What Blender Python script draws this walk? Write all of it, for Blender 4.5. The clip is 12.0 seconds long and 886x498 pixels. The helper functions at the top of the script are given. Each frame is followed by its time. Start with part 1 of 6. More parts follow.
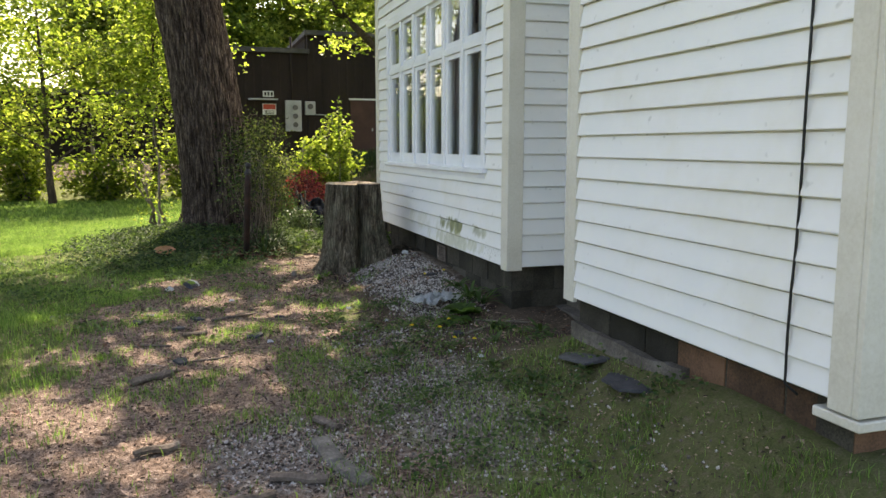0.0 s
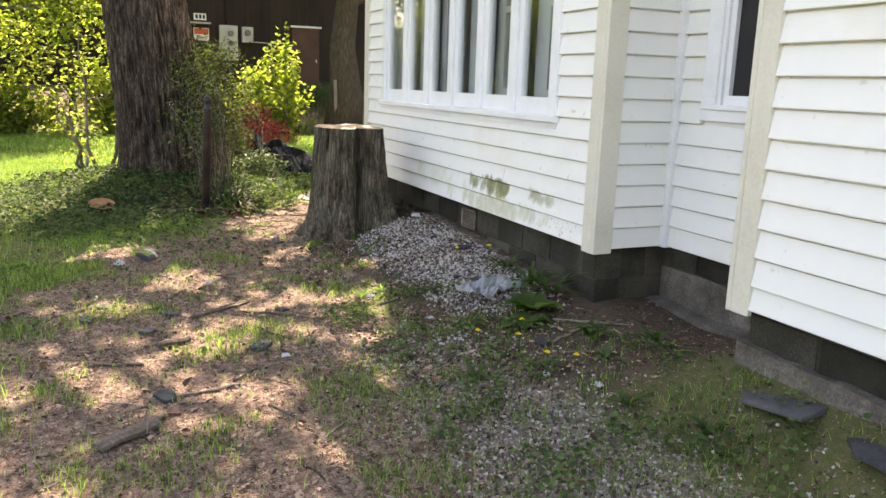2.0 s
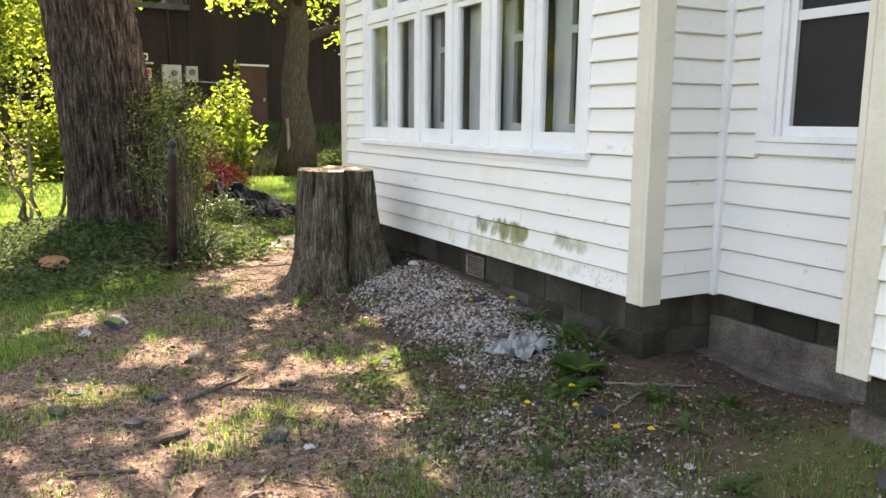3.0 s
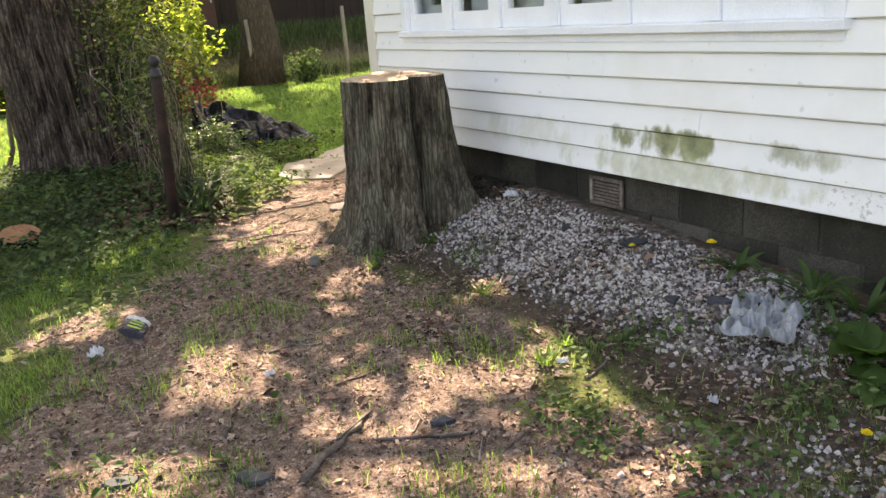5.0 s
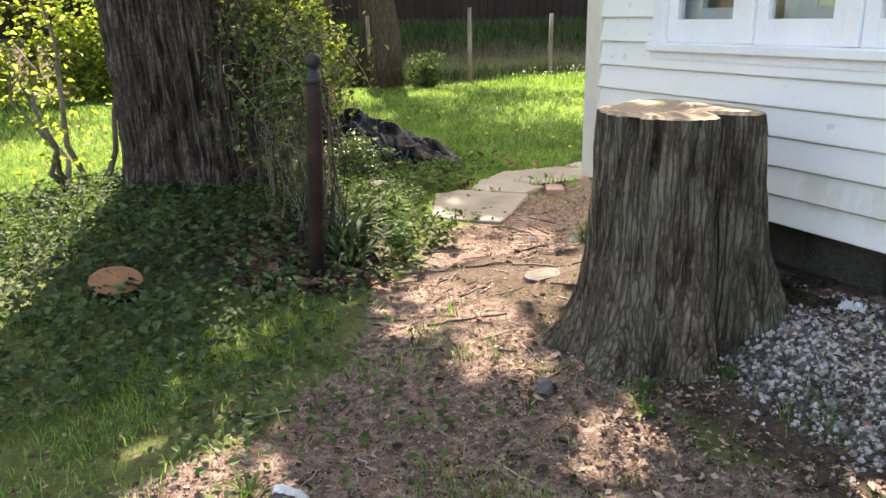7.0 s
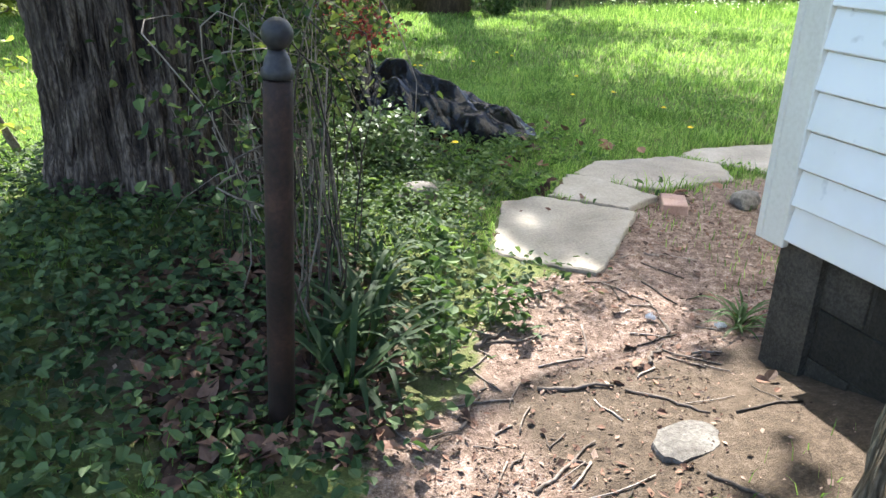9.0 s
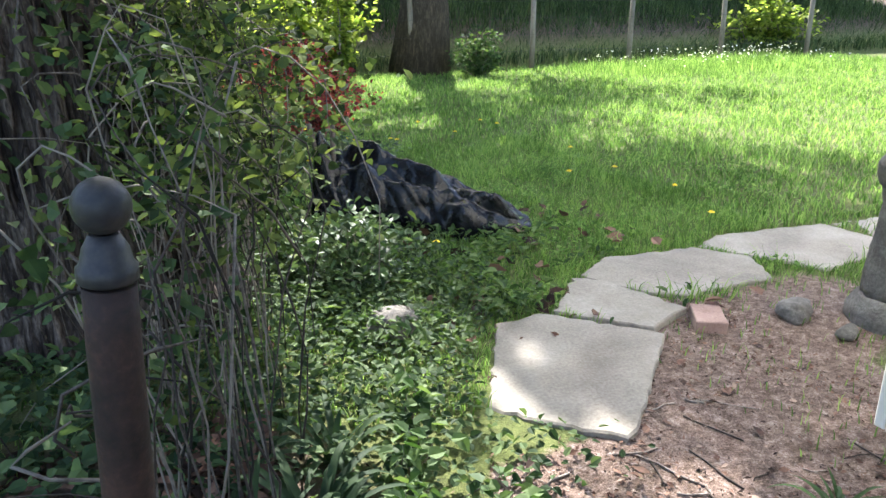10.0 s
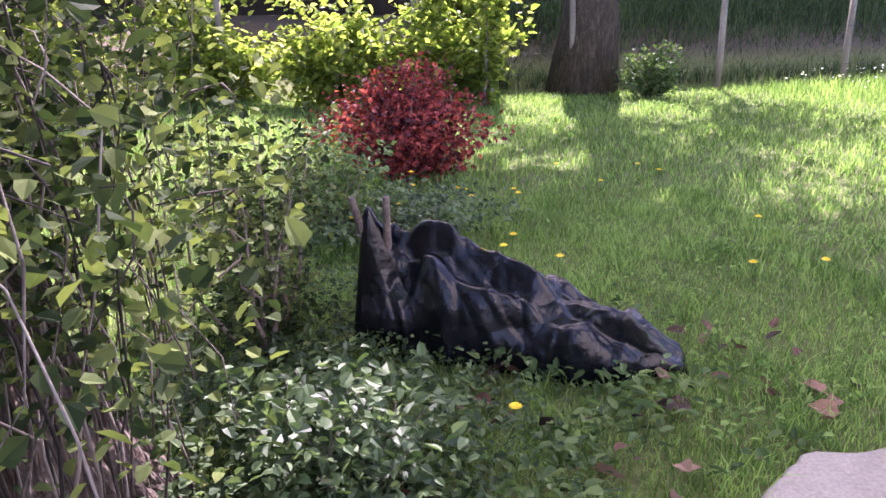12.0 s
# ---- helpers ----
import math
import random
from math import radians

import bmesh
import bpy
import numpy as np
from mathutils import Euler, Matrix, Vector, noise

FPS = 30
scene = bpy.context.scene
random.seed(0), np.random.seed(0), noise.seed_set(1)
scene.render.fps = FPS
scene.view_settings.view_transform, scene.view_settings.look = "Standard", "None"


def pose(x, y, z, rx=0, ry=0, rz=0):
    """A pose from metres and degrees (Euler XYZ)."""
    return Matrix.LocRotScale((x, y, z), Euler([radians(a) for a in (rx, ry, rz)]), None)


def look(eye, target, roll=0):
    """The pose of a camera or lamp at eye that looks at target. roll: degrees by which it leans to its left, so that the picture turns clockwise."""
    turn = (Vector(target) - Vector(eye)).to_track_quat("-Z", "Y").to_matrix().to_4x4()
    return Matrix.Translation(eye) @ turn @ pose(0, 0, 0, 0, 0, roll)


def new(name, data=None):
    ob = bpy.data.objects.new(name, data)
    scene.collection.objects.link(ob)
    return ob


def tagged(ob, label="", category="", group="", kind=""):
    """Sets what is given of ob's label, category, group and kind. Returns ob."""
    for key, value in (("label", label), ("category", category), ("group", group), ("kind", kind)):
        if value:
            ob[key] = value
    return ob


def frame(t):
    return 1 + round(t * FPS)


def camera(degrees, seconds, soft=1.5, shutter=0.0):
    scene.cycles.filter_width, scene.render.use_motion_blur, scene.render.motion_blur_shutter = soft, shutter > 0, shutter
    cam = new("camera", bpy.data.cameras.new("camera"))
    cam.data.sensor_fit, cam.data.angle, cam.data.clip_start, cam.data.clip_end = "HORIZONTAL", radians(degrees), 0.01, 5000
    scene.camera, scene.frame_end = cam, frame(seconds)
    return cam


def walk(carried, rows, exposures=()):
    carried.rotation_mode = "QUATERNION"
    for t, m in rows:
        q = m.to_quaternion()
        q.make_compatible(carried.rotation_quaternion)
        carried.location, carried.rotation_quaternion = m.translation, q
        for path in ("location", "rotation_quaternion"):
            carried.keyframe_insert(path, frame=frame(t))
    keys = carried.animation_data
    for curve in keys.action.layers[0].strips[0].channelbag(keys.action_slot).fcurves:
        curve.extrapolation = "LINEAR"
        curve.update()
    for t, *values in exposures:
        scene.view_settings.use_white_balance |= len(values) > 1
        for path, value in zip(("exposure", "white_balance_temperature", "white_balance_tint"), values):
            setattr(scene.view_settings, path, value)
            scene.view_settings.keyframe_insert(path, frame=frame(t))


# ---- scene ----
cam = camera(59.4, 12.0)
METRES, EYE, TILT, LEAN, TURN = 11.7, 1.5, 0.0, 0.0, -18.1
ROWS = [
    (0.0, 0.0, 0.0, 0.0, 0.01, -7.54, -0.07),
    (0.5, -0.0119, 0.0416, -0.0067, -2.64, -11.29, -0.92),
    (1.0, -0.0386, 0.0793, -0.0114, -4.61, -15.76, -1.61),
    (1.5, -0.0607, 0.1074, -0.0057, -4.92, -15.76, -2.88),
    (2.0, -0.0772, 0.1481, -0.0009, -5.48, -12.0, -1.82),
    (2.5, -0.0957, 0.176, 0.0003, -7.3, -8.53, -1.68),
    (4.5, -0.1558, 0.323, -0.0059, -17.93, -15.91, 3.34),
    (5.0, -0.168, 0.3615, -0.0027, -14.35, -17.41, 4.3),
    (5.5, -0.1849, 0.3997, -0.0033, -12.41, -15.69, 1.95),
    (6.0, -0.1959, 0.4472, -0.0018, -7.96, -16.11, 2.17),
    (6.5, -0.2064, 0.4843, -0.0036, -6.34, -16.35, 2.01),
    (7.0, -0.2109, 0.5216, -0.0041, -7.67, -16.65, 0.85),
    (9.0, -0.192, 0.7038, 0.0012, -2.46, -22.68, -1.24),
    (9.5, -0.1931, 0.7466, 0.0046, -3.61, -19.99, -0.48),
    (10.0, -0.1851, 0.7888, 0.0041, -4.01, -19.0, 0.08),
    (10.5, -0.176, 0.8317, 0.0061, -2.3, -20.04, 0.79),
    (11.0, -0.1679, 0.8709, 0.0074, -2.2, -18.69, 0.78),
    (11.5, -0.1559, 0.9094, 0.0052, 3.75, -17.37, -1.39),
    (12.0, -0.1495, 0.9429, 0.0036, 9.08, -18.44, 0.93),
]
walk(cam, [(t, pose(0, 0, EYE, TILT, LEAN, TURN) @ pose(METRES * x, METRES * y, METRES * z, 90 + pitch, roll, yaw)) for t, x, y, z, yaw, pitch, roll in ROWS],
     [(0.0, 1.55, 8000, 14), (0.5, 1.7, 8000, 14), (1.2, 1.95, 8600, 18), (2.0, 2.25, 8800, 20), (2.7, 2.25, 8800, 20), (4.5, 2.15, 8800, 20), (6.0, 2.15, 8400, 20), (7.0, 2.1, 7800, 18), (9.0, 2.2, 6300, 10), (11.0, 2.15, 5900, 14), (11.5, 2.45, 5500, 22), (12.0, 2.4, 6000, 46)])

# ---- world, sun, exposure ----
SUN_DIR = Vector((0.28, 1.0, 0.0)).normalized()
SUN_EL = radians(45)
world = bpy.data.worlds.new("world")
scene.world = world
world.use_nodes = True
wn = world.node_tree
sky = wn.nodes.new("ShaderNodeTexSky")
sky.sky_type = "NISHITA"
sky.sun_disc = False
sky.sun_elevation = SUN_EL
sky.sun_rotation = math.atan2(SUN_DIR.x, SUN_DIR.y)
sky.air_density = 1.0
sky.dust_density = 2.0
wn.links.new(sky.outputs[0], wn.nodes["Background"].inputs[0])
wn.nodes["Background"].inputs[1].default_value = 0.15
sun = new("sun", bpy.data.lights.new("sun", "SUN"))
sun.data.energy = 5.0
sun.data.angle = radians(0.53)
sun.data.color = (1.0, 0.95, 0.86)
sun_from = SUN_DIR * math.cos(SUN_EL) + Vector((0, 0, math.sin(SUN_EL)))
sun.matrix_world = look(sun_from * 60, (0, 0, 0))


# ---- materials ----
def shader(name):
    m = bpy.data.materials.new(name)
    m.use_nodes = True
    nt = m.node_tree
    return m, nt, nt.nodes["Principled BSDF"]


def node(nt, kind, links=(), **values):
    n = nt.nodes.new(kind)
    for key, value in values.items():
        n.inputs[key].default_value = value
    for key, out in links:
        nt.links.new(out, n.inputs[key])
    return n


def ramp(nt, fac, stops):
    n = nt.nodes.new("ShaderNodeValToRGB")
    els = n.color_ramp.elements
    while len(els) < len(stops):
        els.new(0.5)
    for e, (p, c) in zip(els, stops):
        e.position, e.color = p, (*c, 1) if len(c) == 3 else c
    nt.links.new(fac, n.inputs[0])
    return n.outputs[0]


def blend(nt, fac, a, b, mode="MIX"):
    n = nt.nodes.new("ShaderNodeMix")
    n.data_type, n.blend_type = "RGBA", mode
    for k, v in ((0, fac), (6, a), (7, b)):
        if hasattr(v, "is_output"):
            nt.links.new(v, n.inputs[k])
        else:
            n.inputs[k].default_value = v if k == 0 else (*v, 1)
    return n.outputs[2]


def maths(nt, op, a, b=0.0, c=0.0):
    n = nt.nodes.new("ShaderNodeMath")
    n.operation = op
    for k, v in enumerate((a, b, c)):
        if hasattr(v, "is_output"):
            nt.links.new(v, n.inputs[k])
        else:
            n.inputs[k].default_value = v
    return n.outputs[0]


def place(nt, stretch=(1, 1, 1)):
    g = nt.nodes.new("ShaderNodeNewGeometry")
    return node(nt, "ShaderNodeMapping", [("Vector", g.outputs["Position"])], Scale=stretch).outputs[0]


def noise_tex(nt, vec, scale, detail=5, rough=0.6):
    return node(nt, "ShaderNodeTexNoise", [("Vector", vec)], Scale=scale, Detail=detail, Roughness=rough).outputs[0]


def surf(name, cols, scale=6.0, fine=70.0, rough=0.8, bump=0.3, deep=0.01, metal=0.0, rnd="", amount=0.25,
         trans=0.0, stretch=(1, 1, 1), spec=0.3):
    """A surface: two scales of noise through three colours, with fine relief; rnd: 'object' or 'island' variation."""
    m, nt, p = shader(name)
    v = place(nt, stretch)
    n1, n2 = noise_tex(nt, v, scale), noise_tex(nt, v, fine, 4)
    f = maths(nt, "ADD", maths(nt, "MULTIPLY", n1, 0.6), maths(nt, "MULTIPLY", n2, 0.4))
    if rnd:
        src = nt.nodes.new("ShaderNodeObjectInfo").outputs["Random"] if rnd == "object" else nt.nodes.new("ShaderNodeNewGeometry").outputs["Random Per Island"]
        f = maths(nt, "ADD", f, maths(nt, "MULTIPLY", maths(nt, "SUBTRACT", src, 0.5), amount))
    c = ramp(nt, f, [(0.32, cols[0]), (0.5, cols[1]), (0.68, cols[2])])
    nt.links.new(c, p.inputs["Base Color"])
    p.inputs["Metallic"].default_value = metal
    p.inputs["Specular IOR Level"].default_value = spec
    nt.links.new(maths(nt, "MULTIPLY_ADD", n2, 0.25, rough - 0.12), p.inputs["Roughness"])
    if bump:
        b = node(nt, "ShaderNodeBump", [("Height", n2)], Strength=bump, Distance=deep)
        nt.links.new(b.outputs[0], p.inputs["Normal"])
    if trans:
        t = node(nt, "ShaderNodeBsdfTranslucent", [("Color", blend(nt, 1.0, c, (1.3, 1.36, 0.75), "MULTIPLY"))])
        mix = node(nt, "ShaderNodeMixShader", [(1, p.outputs[0]), (2, t.outputs[0])], Fac=trans)
        nt.links.new(mix.outputs[0], nt.nodes["Material Output"].inputs[0])
    return m


def siding_material():
    """White painted clapboard: slight yellowing, dirt specks, and a green algae patch low on the bay wall."""
    m, nt, p = shader("painted_siding")
    v = place(nt)
    rndm = nt.nodes.new("ShaderNodeObjectInfo").outputs["Random"]
    big, fine = noise_tex(nt, v, 1.3), noise_tex(nt, place(nt, (14, 3, 40)), 3.0, 4)
    c = ramp(nt, maths(nt, "ADD", big, maths(nt, "MULTIPLY_ADD", rndm, 0.12, -0.06)), [(0.3, (0.78, 0.79, 0.78)), (0.55, (0.83, 0.82, 0.80)), (0.75, (0.76, 0.74, 0.68))])
    specks = ramp(nt, noise_tex(nt, v, 16, 2, 0.4), [(0.70, (0, 0, 0)), (0.78, (1, 1, 1))])
    c = blend(nt, maths(nt, "MULTIPLY", specks, 0.35), c, (0.33, 0.32, 0.3))
    # algae: green drips at about y = 7.4, a paler stain under them, and dark specks towards the corner
    g = nt.nodes.new("ShaderNodeNewGeometry")
    sep = node(nt, "ShaderNodeSeparateXYZ", [(0, g.outputs["Position"])])
    onbay = maths(nt, "MULTIPLY", maths(nt, "LESS_THAN", sep.outputs[0], 2.6), maths(nt, "GREATER_THAN", sep.outputs[1], 5.8))

    def spot(y0, z0, wy, wz):
        dy = maths(nt, "DIVIDE", maths(nt, "SUBTRACT", sep.outputs[1], y0), wy)
        dz = maths(nt, "DIVIDE", maths(nt, "SUBTRACT", sep.outputs[2], z0), wz)
        return maths(nt, "ADD", maths(nt, "MULTIPLY", dy, dy), maths(nt, "MULTIPLY", dz, dz))

    drip = noise_tex(nt, place(nt, (1, 2.4, 1.2)), 2.6, 7, 0.6)
    for y0, z0, wy, wz, lo, amount, dark, pale in ((7.45, 0.71, 0.38, 0.075, 0.30, 0.9, (0.085, 0.1, 0.022), (0.27, 0.28, 0.11)), (6.6, 0.72, 0.22, 0.06, 0.34, 0.7, (0.15, 0.16, 0.06), (0.4, 0.4, 0.25)),
                                                  (7.35, 0.56, 0.75, 0.09, 0.30, 0.55, (0.3, 0.31, 0.13), (0.55, 0.54, 0.36)), (8.4, 0.66, 0.9, 0.12, 0.38, 0.35, (0.42, 0.42, 0.24), (0.6, 0.59, 0.46))):
        a = maths(nt, "SUBTRACT", drip, maths(nt, "MULTIPLY", spot(y0, z0, wy, wz), 0.17))
        a = maths(nt, "MULTIPLY", ramp(nt, a, [(lo, (0, 0, 0)), (lo + 0.13, (1, 1, 1))]), onbay)
        c = blend(nt, maths(nt, "MULTIPLY", a, amount), c, ramp(nt, noise_tex(nt, v, 11), [(0.35, dark), (0.62, pale)]))
    mould = maths(nt, "SUBTRACT", noise_tex(nt, v, 46, 3, 0.6), maths(nt, "MULTIPLY", spot(6.36, 0.56, 0.24, 0.07), 0.08))
    c = blend(nt, maths(nt, "MULTIPLY", maths(nt, "MULTIPLY", ramp(nt, mould, [(0.53, (0, 0, 0)), (0.62, (1, 1, 1))]), onbay), 0.4), c, (0.13, 0.12, 0.08))
    nt.links.new(c, p.inputs["Base Color"])
    p.inputs["Roughness"].default_value = 0.55
    p.inputs["Specular IOR Level"].default_value = 0.3
    b = node(nt, "ShaderNodeBump", [("Height", fine)], Strength=0.12, Distance=0.004)
    nt.links.new(b.outputs[0], p.inputs["Normal"])
    return m


def ground_material():
    """Soil, trampled mulch, gravelly soil and turf, blended by the sheet's own zone attributes."""
    m, nt, p = shader("ground_soil")
    v = place(nt)
    n1, n2, n3 = noise_tex(nt, v, 1.7, 6), noise_tex(nt, v, 22, 6, 0.7), noise_tex(nt, v, 120, 4, 0.7)
    zone = lambda k: next((setattr(a, "attribute_name", k), a.outputs["Fac"])[1] for a in [nt.nodes.new("ShaderNodeAttribute")])
    f = maths(nt, "ADD", maths(nt, "MULTIPLY", n2, 0.55), maths(nt, "MULTIPLY", n3, 0.45))
    soil = ramp(nt, f, [(0.38, (0.045, 0.028, 0.020)), (0.47, (0.14, 0.095, 0.075)), (0.55, (0.265, 0.192, 0.16)), (0.64, (0.47, 0.395, 0.35))])
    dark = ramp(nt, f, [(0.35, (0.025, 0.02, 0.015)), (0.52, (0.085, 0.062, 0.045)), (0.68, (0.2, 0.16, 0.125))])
    grit = ramp(nt, f, [(0.38, (0.05, 0.042, 0.036)), (0.51, (0.2, 0.172, 0.155)), (0.62, (0.46, 0.42, 0.39))])
    turf = ramp(nt, f, [(0.36, (0.04, 0.055, 0.014)), (0.52, (0.10, 0.135, 0.032)), (0.66, (0.2, 0.22, 0.075))])
    edge = lambda z: ramp(nt, maths(nt, "ADD", z, maths(nt, "MULTIPLY_ADD", n2, 0.7, -0.35)), [(0.36, (0, 0, 0)), (0.62, (1, 1, 1))])
    c = blend(nt, edge(zone("path")), turf, soil)
    c = blend(nt, edge(zone("darker")), c, dark)
    c = blend(nt, edge(zone("gravel")), c, grit)
    c = blend(nt, maths(nt, "MULTIPLY", n1, 0.35), c, (0.16, 0.12, 0.085))
    nt.links.new(c, p.inputs["Base Color"])
    p.inputs["Roughness"].default_value = 0.92
    p.inputs["Specular IOR Level"].default_value = 0.15
    b = node(nt, "ShaderNodeBump", [("Height", f)], Strength=0.8, Distance=0.03)
    nt.links.new(b.outputs[0], p.inputs["Normal"])
    return m


def bark_material(name, lo, mid, hi, lichen=0.0, cells=40.0):
    """Long vertical plates parted by dark cracks, with a grain of their own and pale or mossy patches."""
    m, nt, p = shader(name)
    grain = maths(nt, "ADD", maths(nt, "MULTIPLY", noise_tex(nt, place(nt, (1, 1, 0.22)), 22, 6, 0.65), 0.6), maths(nt, "MULTIPLY", noise_tex(nt, place(nt, (1, 1, 0.35)), 95, 4), 0.4))
    h = nt.nodes.new("ShaderNodeAttribute")
    h.attribute_name = "ridge"
    warp = node(nt, "ShaderNodeTexNoise", [("Vector", place(nt, (1, 1, 0.5)))], Scale=5.0, Detail=4.0)

    def cracks(scale, stretch, width):
        bent = node(nt, "ShaderNodeVectorMath", [(0, warp.outputs[1]), (2, place(nt, (1, 1, stretch)))])
        bent.operation = "MULTIPLY_ADD"
        bent.inputs[1].default_value = (0.055, 0.055, 0.02)
        vor = node(nt, "ShaderNodeTexVoronoi", [("Vector", bent.outputs[0])], Scale=scale)
        vor.feature = "DISTANCE_TO_EDGE"
        return ramp(nt, vor.outputs["Distance"], [(0.0, (0, 0, 0)), (width, (1, 1, 1))])

    plate = maths(nt, "MULTIPLY", cracks(cells, 0.065, 0.2), maths(nt, "MULTIPLY_ADD", cracks(cells * 2.3, 0.12, 0.2), 0.3, 0.7))
    tone = maths(nt, "ADD", maths(nt, "MULTIPLY", grain, 0.8), maths(nt, "MULTIPLY", h.outputs["Fac"], 0.2))
    c = ramp(nt, tone, [(0.36, lo), (0.5, mid), (0.66, hi)])
    if lichen:
        l = ramp(nt, noise_tex(nt, place(nt), 5, 6), [(0.46, (0, 0, 0)), (0.62, (1, 1, 1))])
        c = blend(nt, maths(nt, "MULTIPLY", l, lichen), c, (0.2, 0.21, 0.15))
    c = blend(nt, maths(nt, "MULTIPLY", maths(nt, "SUBTRACT", 1.0, plate), 0.68), c, lo)
    nt.links.new(c, p.inputs["Base Color"])
    p.inputs["Roughness"].default_value = 0.93
    p.inputs["Specular IOR Level"].default_value = 0.12
    b = node(nt, "ShaderNodeBump", [("Height", maths(nt, "ADD", maths(nt, "MULTIPLY", plate, 0.65), maths(nt, "MULTIPLY", grain, 0.5)))], Strength=0.9, Distance=0.02)
    nt.links.new(b.outputs[0], p.inputs["Normal"])
    return m


def wood_end_material():
    """Fresh saw cut: pale heartwood with growth rings round the stump's middle."""
    m, nt, p = shader("sawn_wood")
    tc = nt.nodes.new("ShaderNodeTexCoord")
    ring = node(nt, "ShaderNodeTexWave", [("Vector", tc.outputs["Object"])], Scale=9.0, Distortion=3.0, Detail=3.0)
    ring.wave_type, ring.rings_direction = "RINGS", "Z"
    c = ramp(nt, ring.outputs[1], [(0.0, (0.36, 0.24, 0.16)), (0.5, (0.45, 0.32, 0.21)), (1.0, (0.52, 0.39, 0.27))])
    patch = ramp(nt, noise_tex(nt, place(nt), 5, 4), [(0.5, (0, 0, 0)), (0.7, (1, 1, 1))])
    c = blend(nt, maths(nt, "MULTIPLY", patch, 0.6), c, (0.3, 0.2, 0.12))
    nt.links.new(c, p.inputs["Base Color"])
    p.inputs["Roughness"].default_value = 0.8
    b = node(nt, "ShaderNodeBump", [("Height", noise_tex(nt, place(nt, (1, 8, 1)), 40))], Strength=0.3, Distance=0.005)
    nt.links.new(b.outputs[0], p.inputs["Normal"])
    return m


def glass_material():
    m, nt, p = shader("window_glass")
    n = noise_tex(nt, place(nt), 3, 2)
    b = node(nt, "ShaderNodeBump", [("Height", n)], Strength=0.05, Distance=0.01)
    clear = node(nt, "ShaderNodeBsdfTransparent", Color=(0.93, 0.95, 0.94, 1))
    gloss = node(nt, "ShaderNodeBsdfGlossy", [("Normal", b.outputs[0])], Roughness=0.02)
    face = nt.nodes.new("ShaderNodeLayerWeight").outputs["Facing"]
    fres = maths(nt, "MULTIPLY_ADD", maths(nt, "POWER", face, 4.0), 0.7, 0.05)
    mix = node(nt, "ShaderNodeMixShader", [(0, fres), (1, clear.outputs[0]), (2, gloss.outputs[0])])
    nt.links.new(mix.outputs[0], nt.nodes["Material Output"].inputs[0])
    return m


M_SIDING = siding_material()
M_GROUND = ground_material()
M_TRIM = surf("cream_trim_paint", [(0.58, 0.54, 0.45), (0.67, 0.635, 0.55), (0.73, 0.70, 0.63)], 2.5, 60, 0.55, 0.1, 0.004)
M_WHITE = surf("white_window_paint", [(0.70, 0.72, 0.76), (0.80, 0.81, 0.84), (0.86, 0.87, 0.88)], 3, 80, 0.45, 0.12, 0.004)
M_GREYWOOD = surf("weathered_sash_paint", [(0.36, 0.36, 0.38), (0.52, 0.52, 0.54), (0.64, 0.64, 0.65)], 5, 60, 0.7, 0.2, 0.005, stretch=(1, 1, 0.4))
# damp, mossy block; the shade under the siding is put into its colour too
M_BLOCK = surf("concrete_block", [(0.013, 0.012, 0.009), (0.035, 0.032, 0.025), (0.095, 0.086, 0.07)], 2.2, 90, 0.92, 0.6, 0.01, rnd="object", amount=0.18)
M_CLAY = surf("clay_brick_foundation", [(0.03, 0.02, 0.014), (0.085, 0.05, 0.032), (0.19, 0.105, 0.065)], 4, 90, 0.92, 0.5, 0.01, rnd="object")
M_BARK = bark_material("tree_bark", (0.012, 0.009, 0.008), (0.062, 0.045, 0.036), (0.19, 0.15, 0.125), 0.0, 26.0)
M_STUMPBARK = bark_material("stump_bark", (0.018, 0.014, 0.010), (0.10, 0.08, 0.058), (0.26, 0.22, 0.165), 0.4, 42.0)
M_FARBARK = bark_material("far_tree_bark", (0.05, 0.042, 0.032), (0.15, 0.12, 0.09), (0.26, 0.22, 0.17))
M_CUT = wood_end_material()
M_GLASS = glass_material()
M_ROOM = surf("room_plaster", [(0.30, 0.29, 0.28), (0.38, 0.365, 0.35), (0.45, 0.43, 0.41)], 2, 30, 0.9, 0.1)
M_CURTAIN = surf("yellow_green_blind", [(0.55, 0.58, 0.38), (0.66, 0.68, 0.47), (0.72, 0.74, 0.55)], 2, 40, 0.85, 0.1)
M_SCREEN = surf("dark_insect_screen", [(0.012, 0.012, 0.014), (0.02, 0.02, 0.022), (0.03, 0.03, 0.03)], 3, 300, 0.6, 0.2, 0.002)
M_ROOF = surf("asphalt_shingle", [(0.06, 0.058, 0.055), (0.1, 0.095, 0.09), (0.15, 0.14, 0.13)], 3, 80, 0.95, 0.5, rnd="island")
M_CABLE = surf("black_cable_rubber", [(0.008, 0.008, 0.008), (0.014, 0.014, 0.014), (0.025, 0.025, 0.025)], 5, 60, 0.5, 0.1)
M_GRASS = surf("grass_blades", [(0.055, 0.11, 0.028), (0.12, 0.215, 0.06), (0.235, 0.34, 0.12)], 0.8, 5, 0.55, 0, rnd="island", amount=0.5, trans=0.62)
M_LEAF = surf("spring_leaves", [(0.09, 0.14, 0.028), (0.19, 0.25, 0.048), (0.34, 0.39, 0.1)], 0.9, 9, 0.5, 0, rnd="island", amount=0.5, trans=0.7)
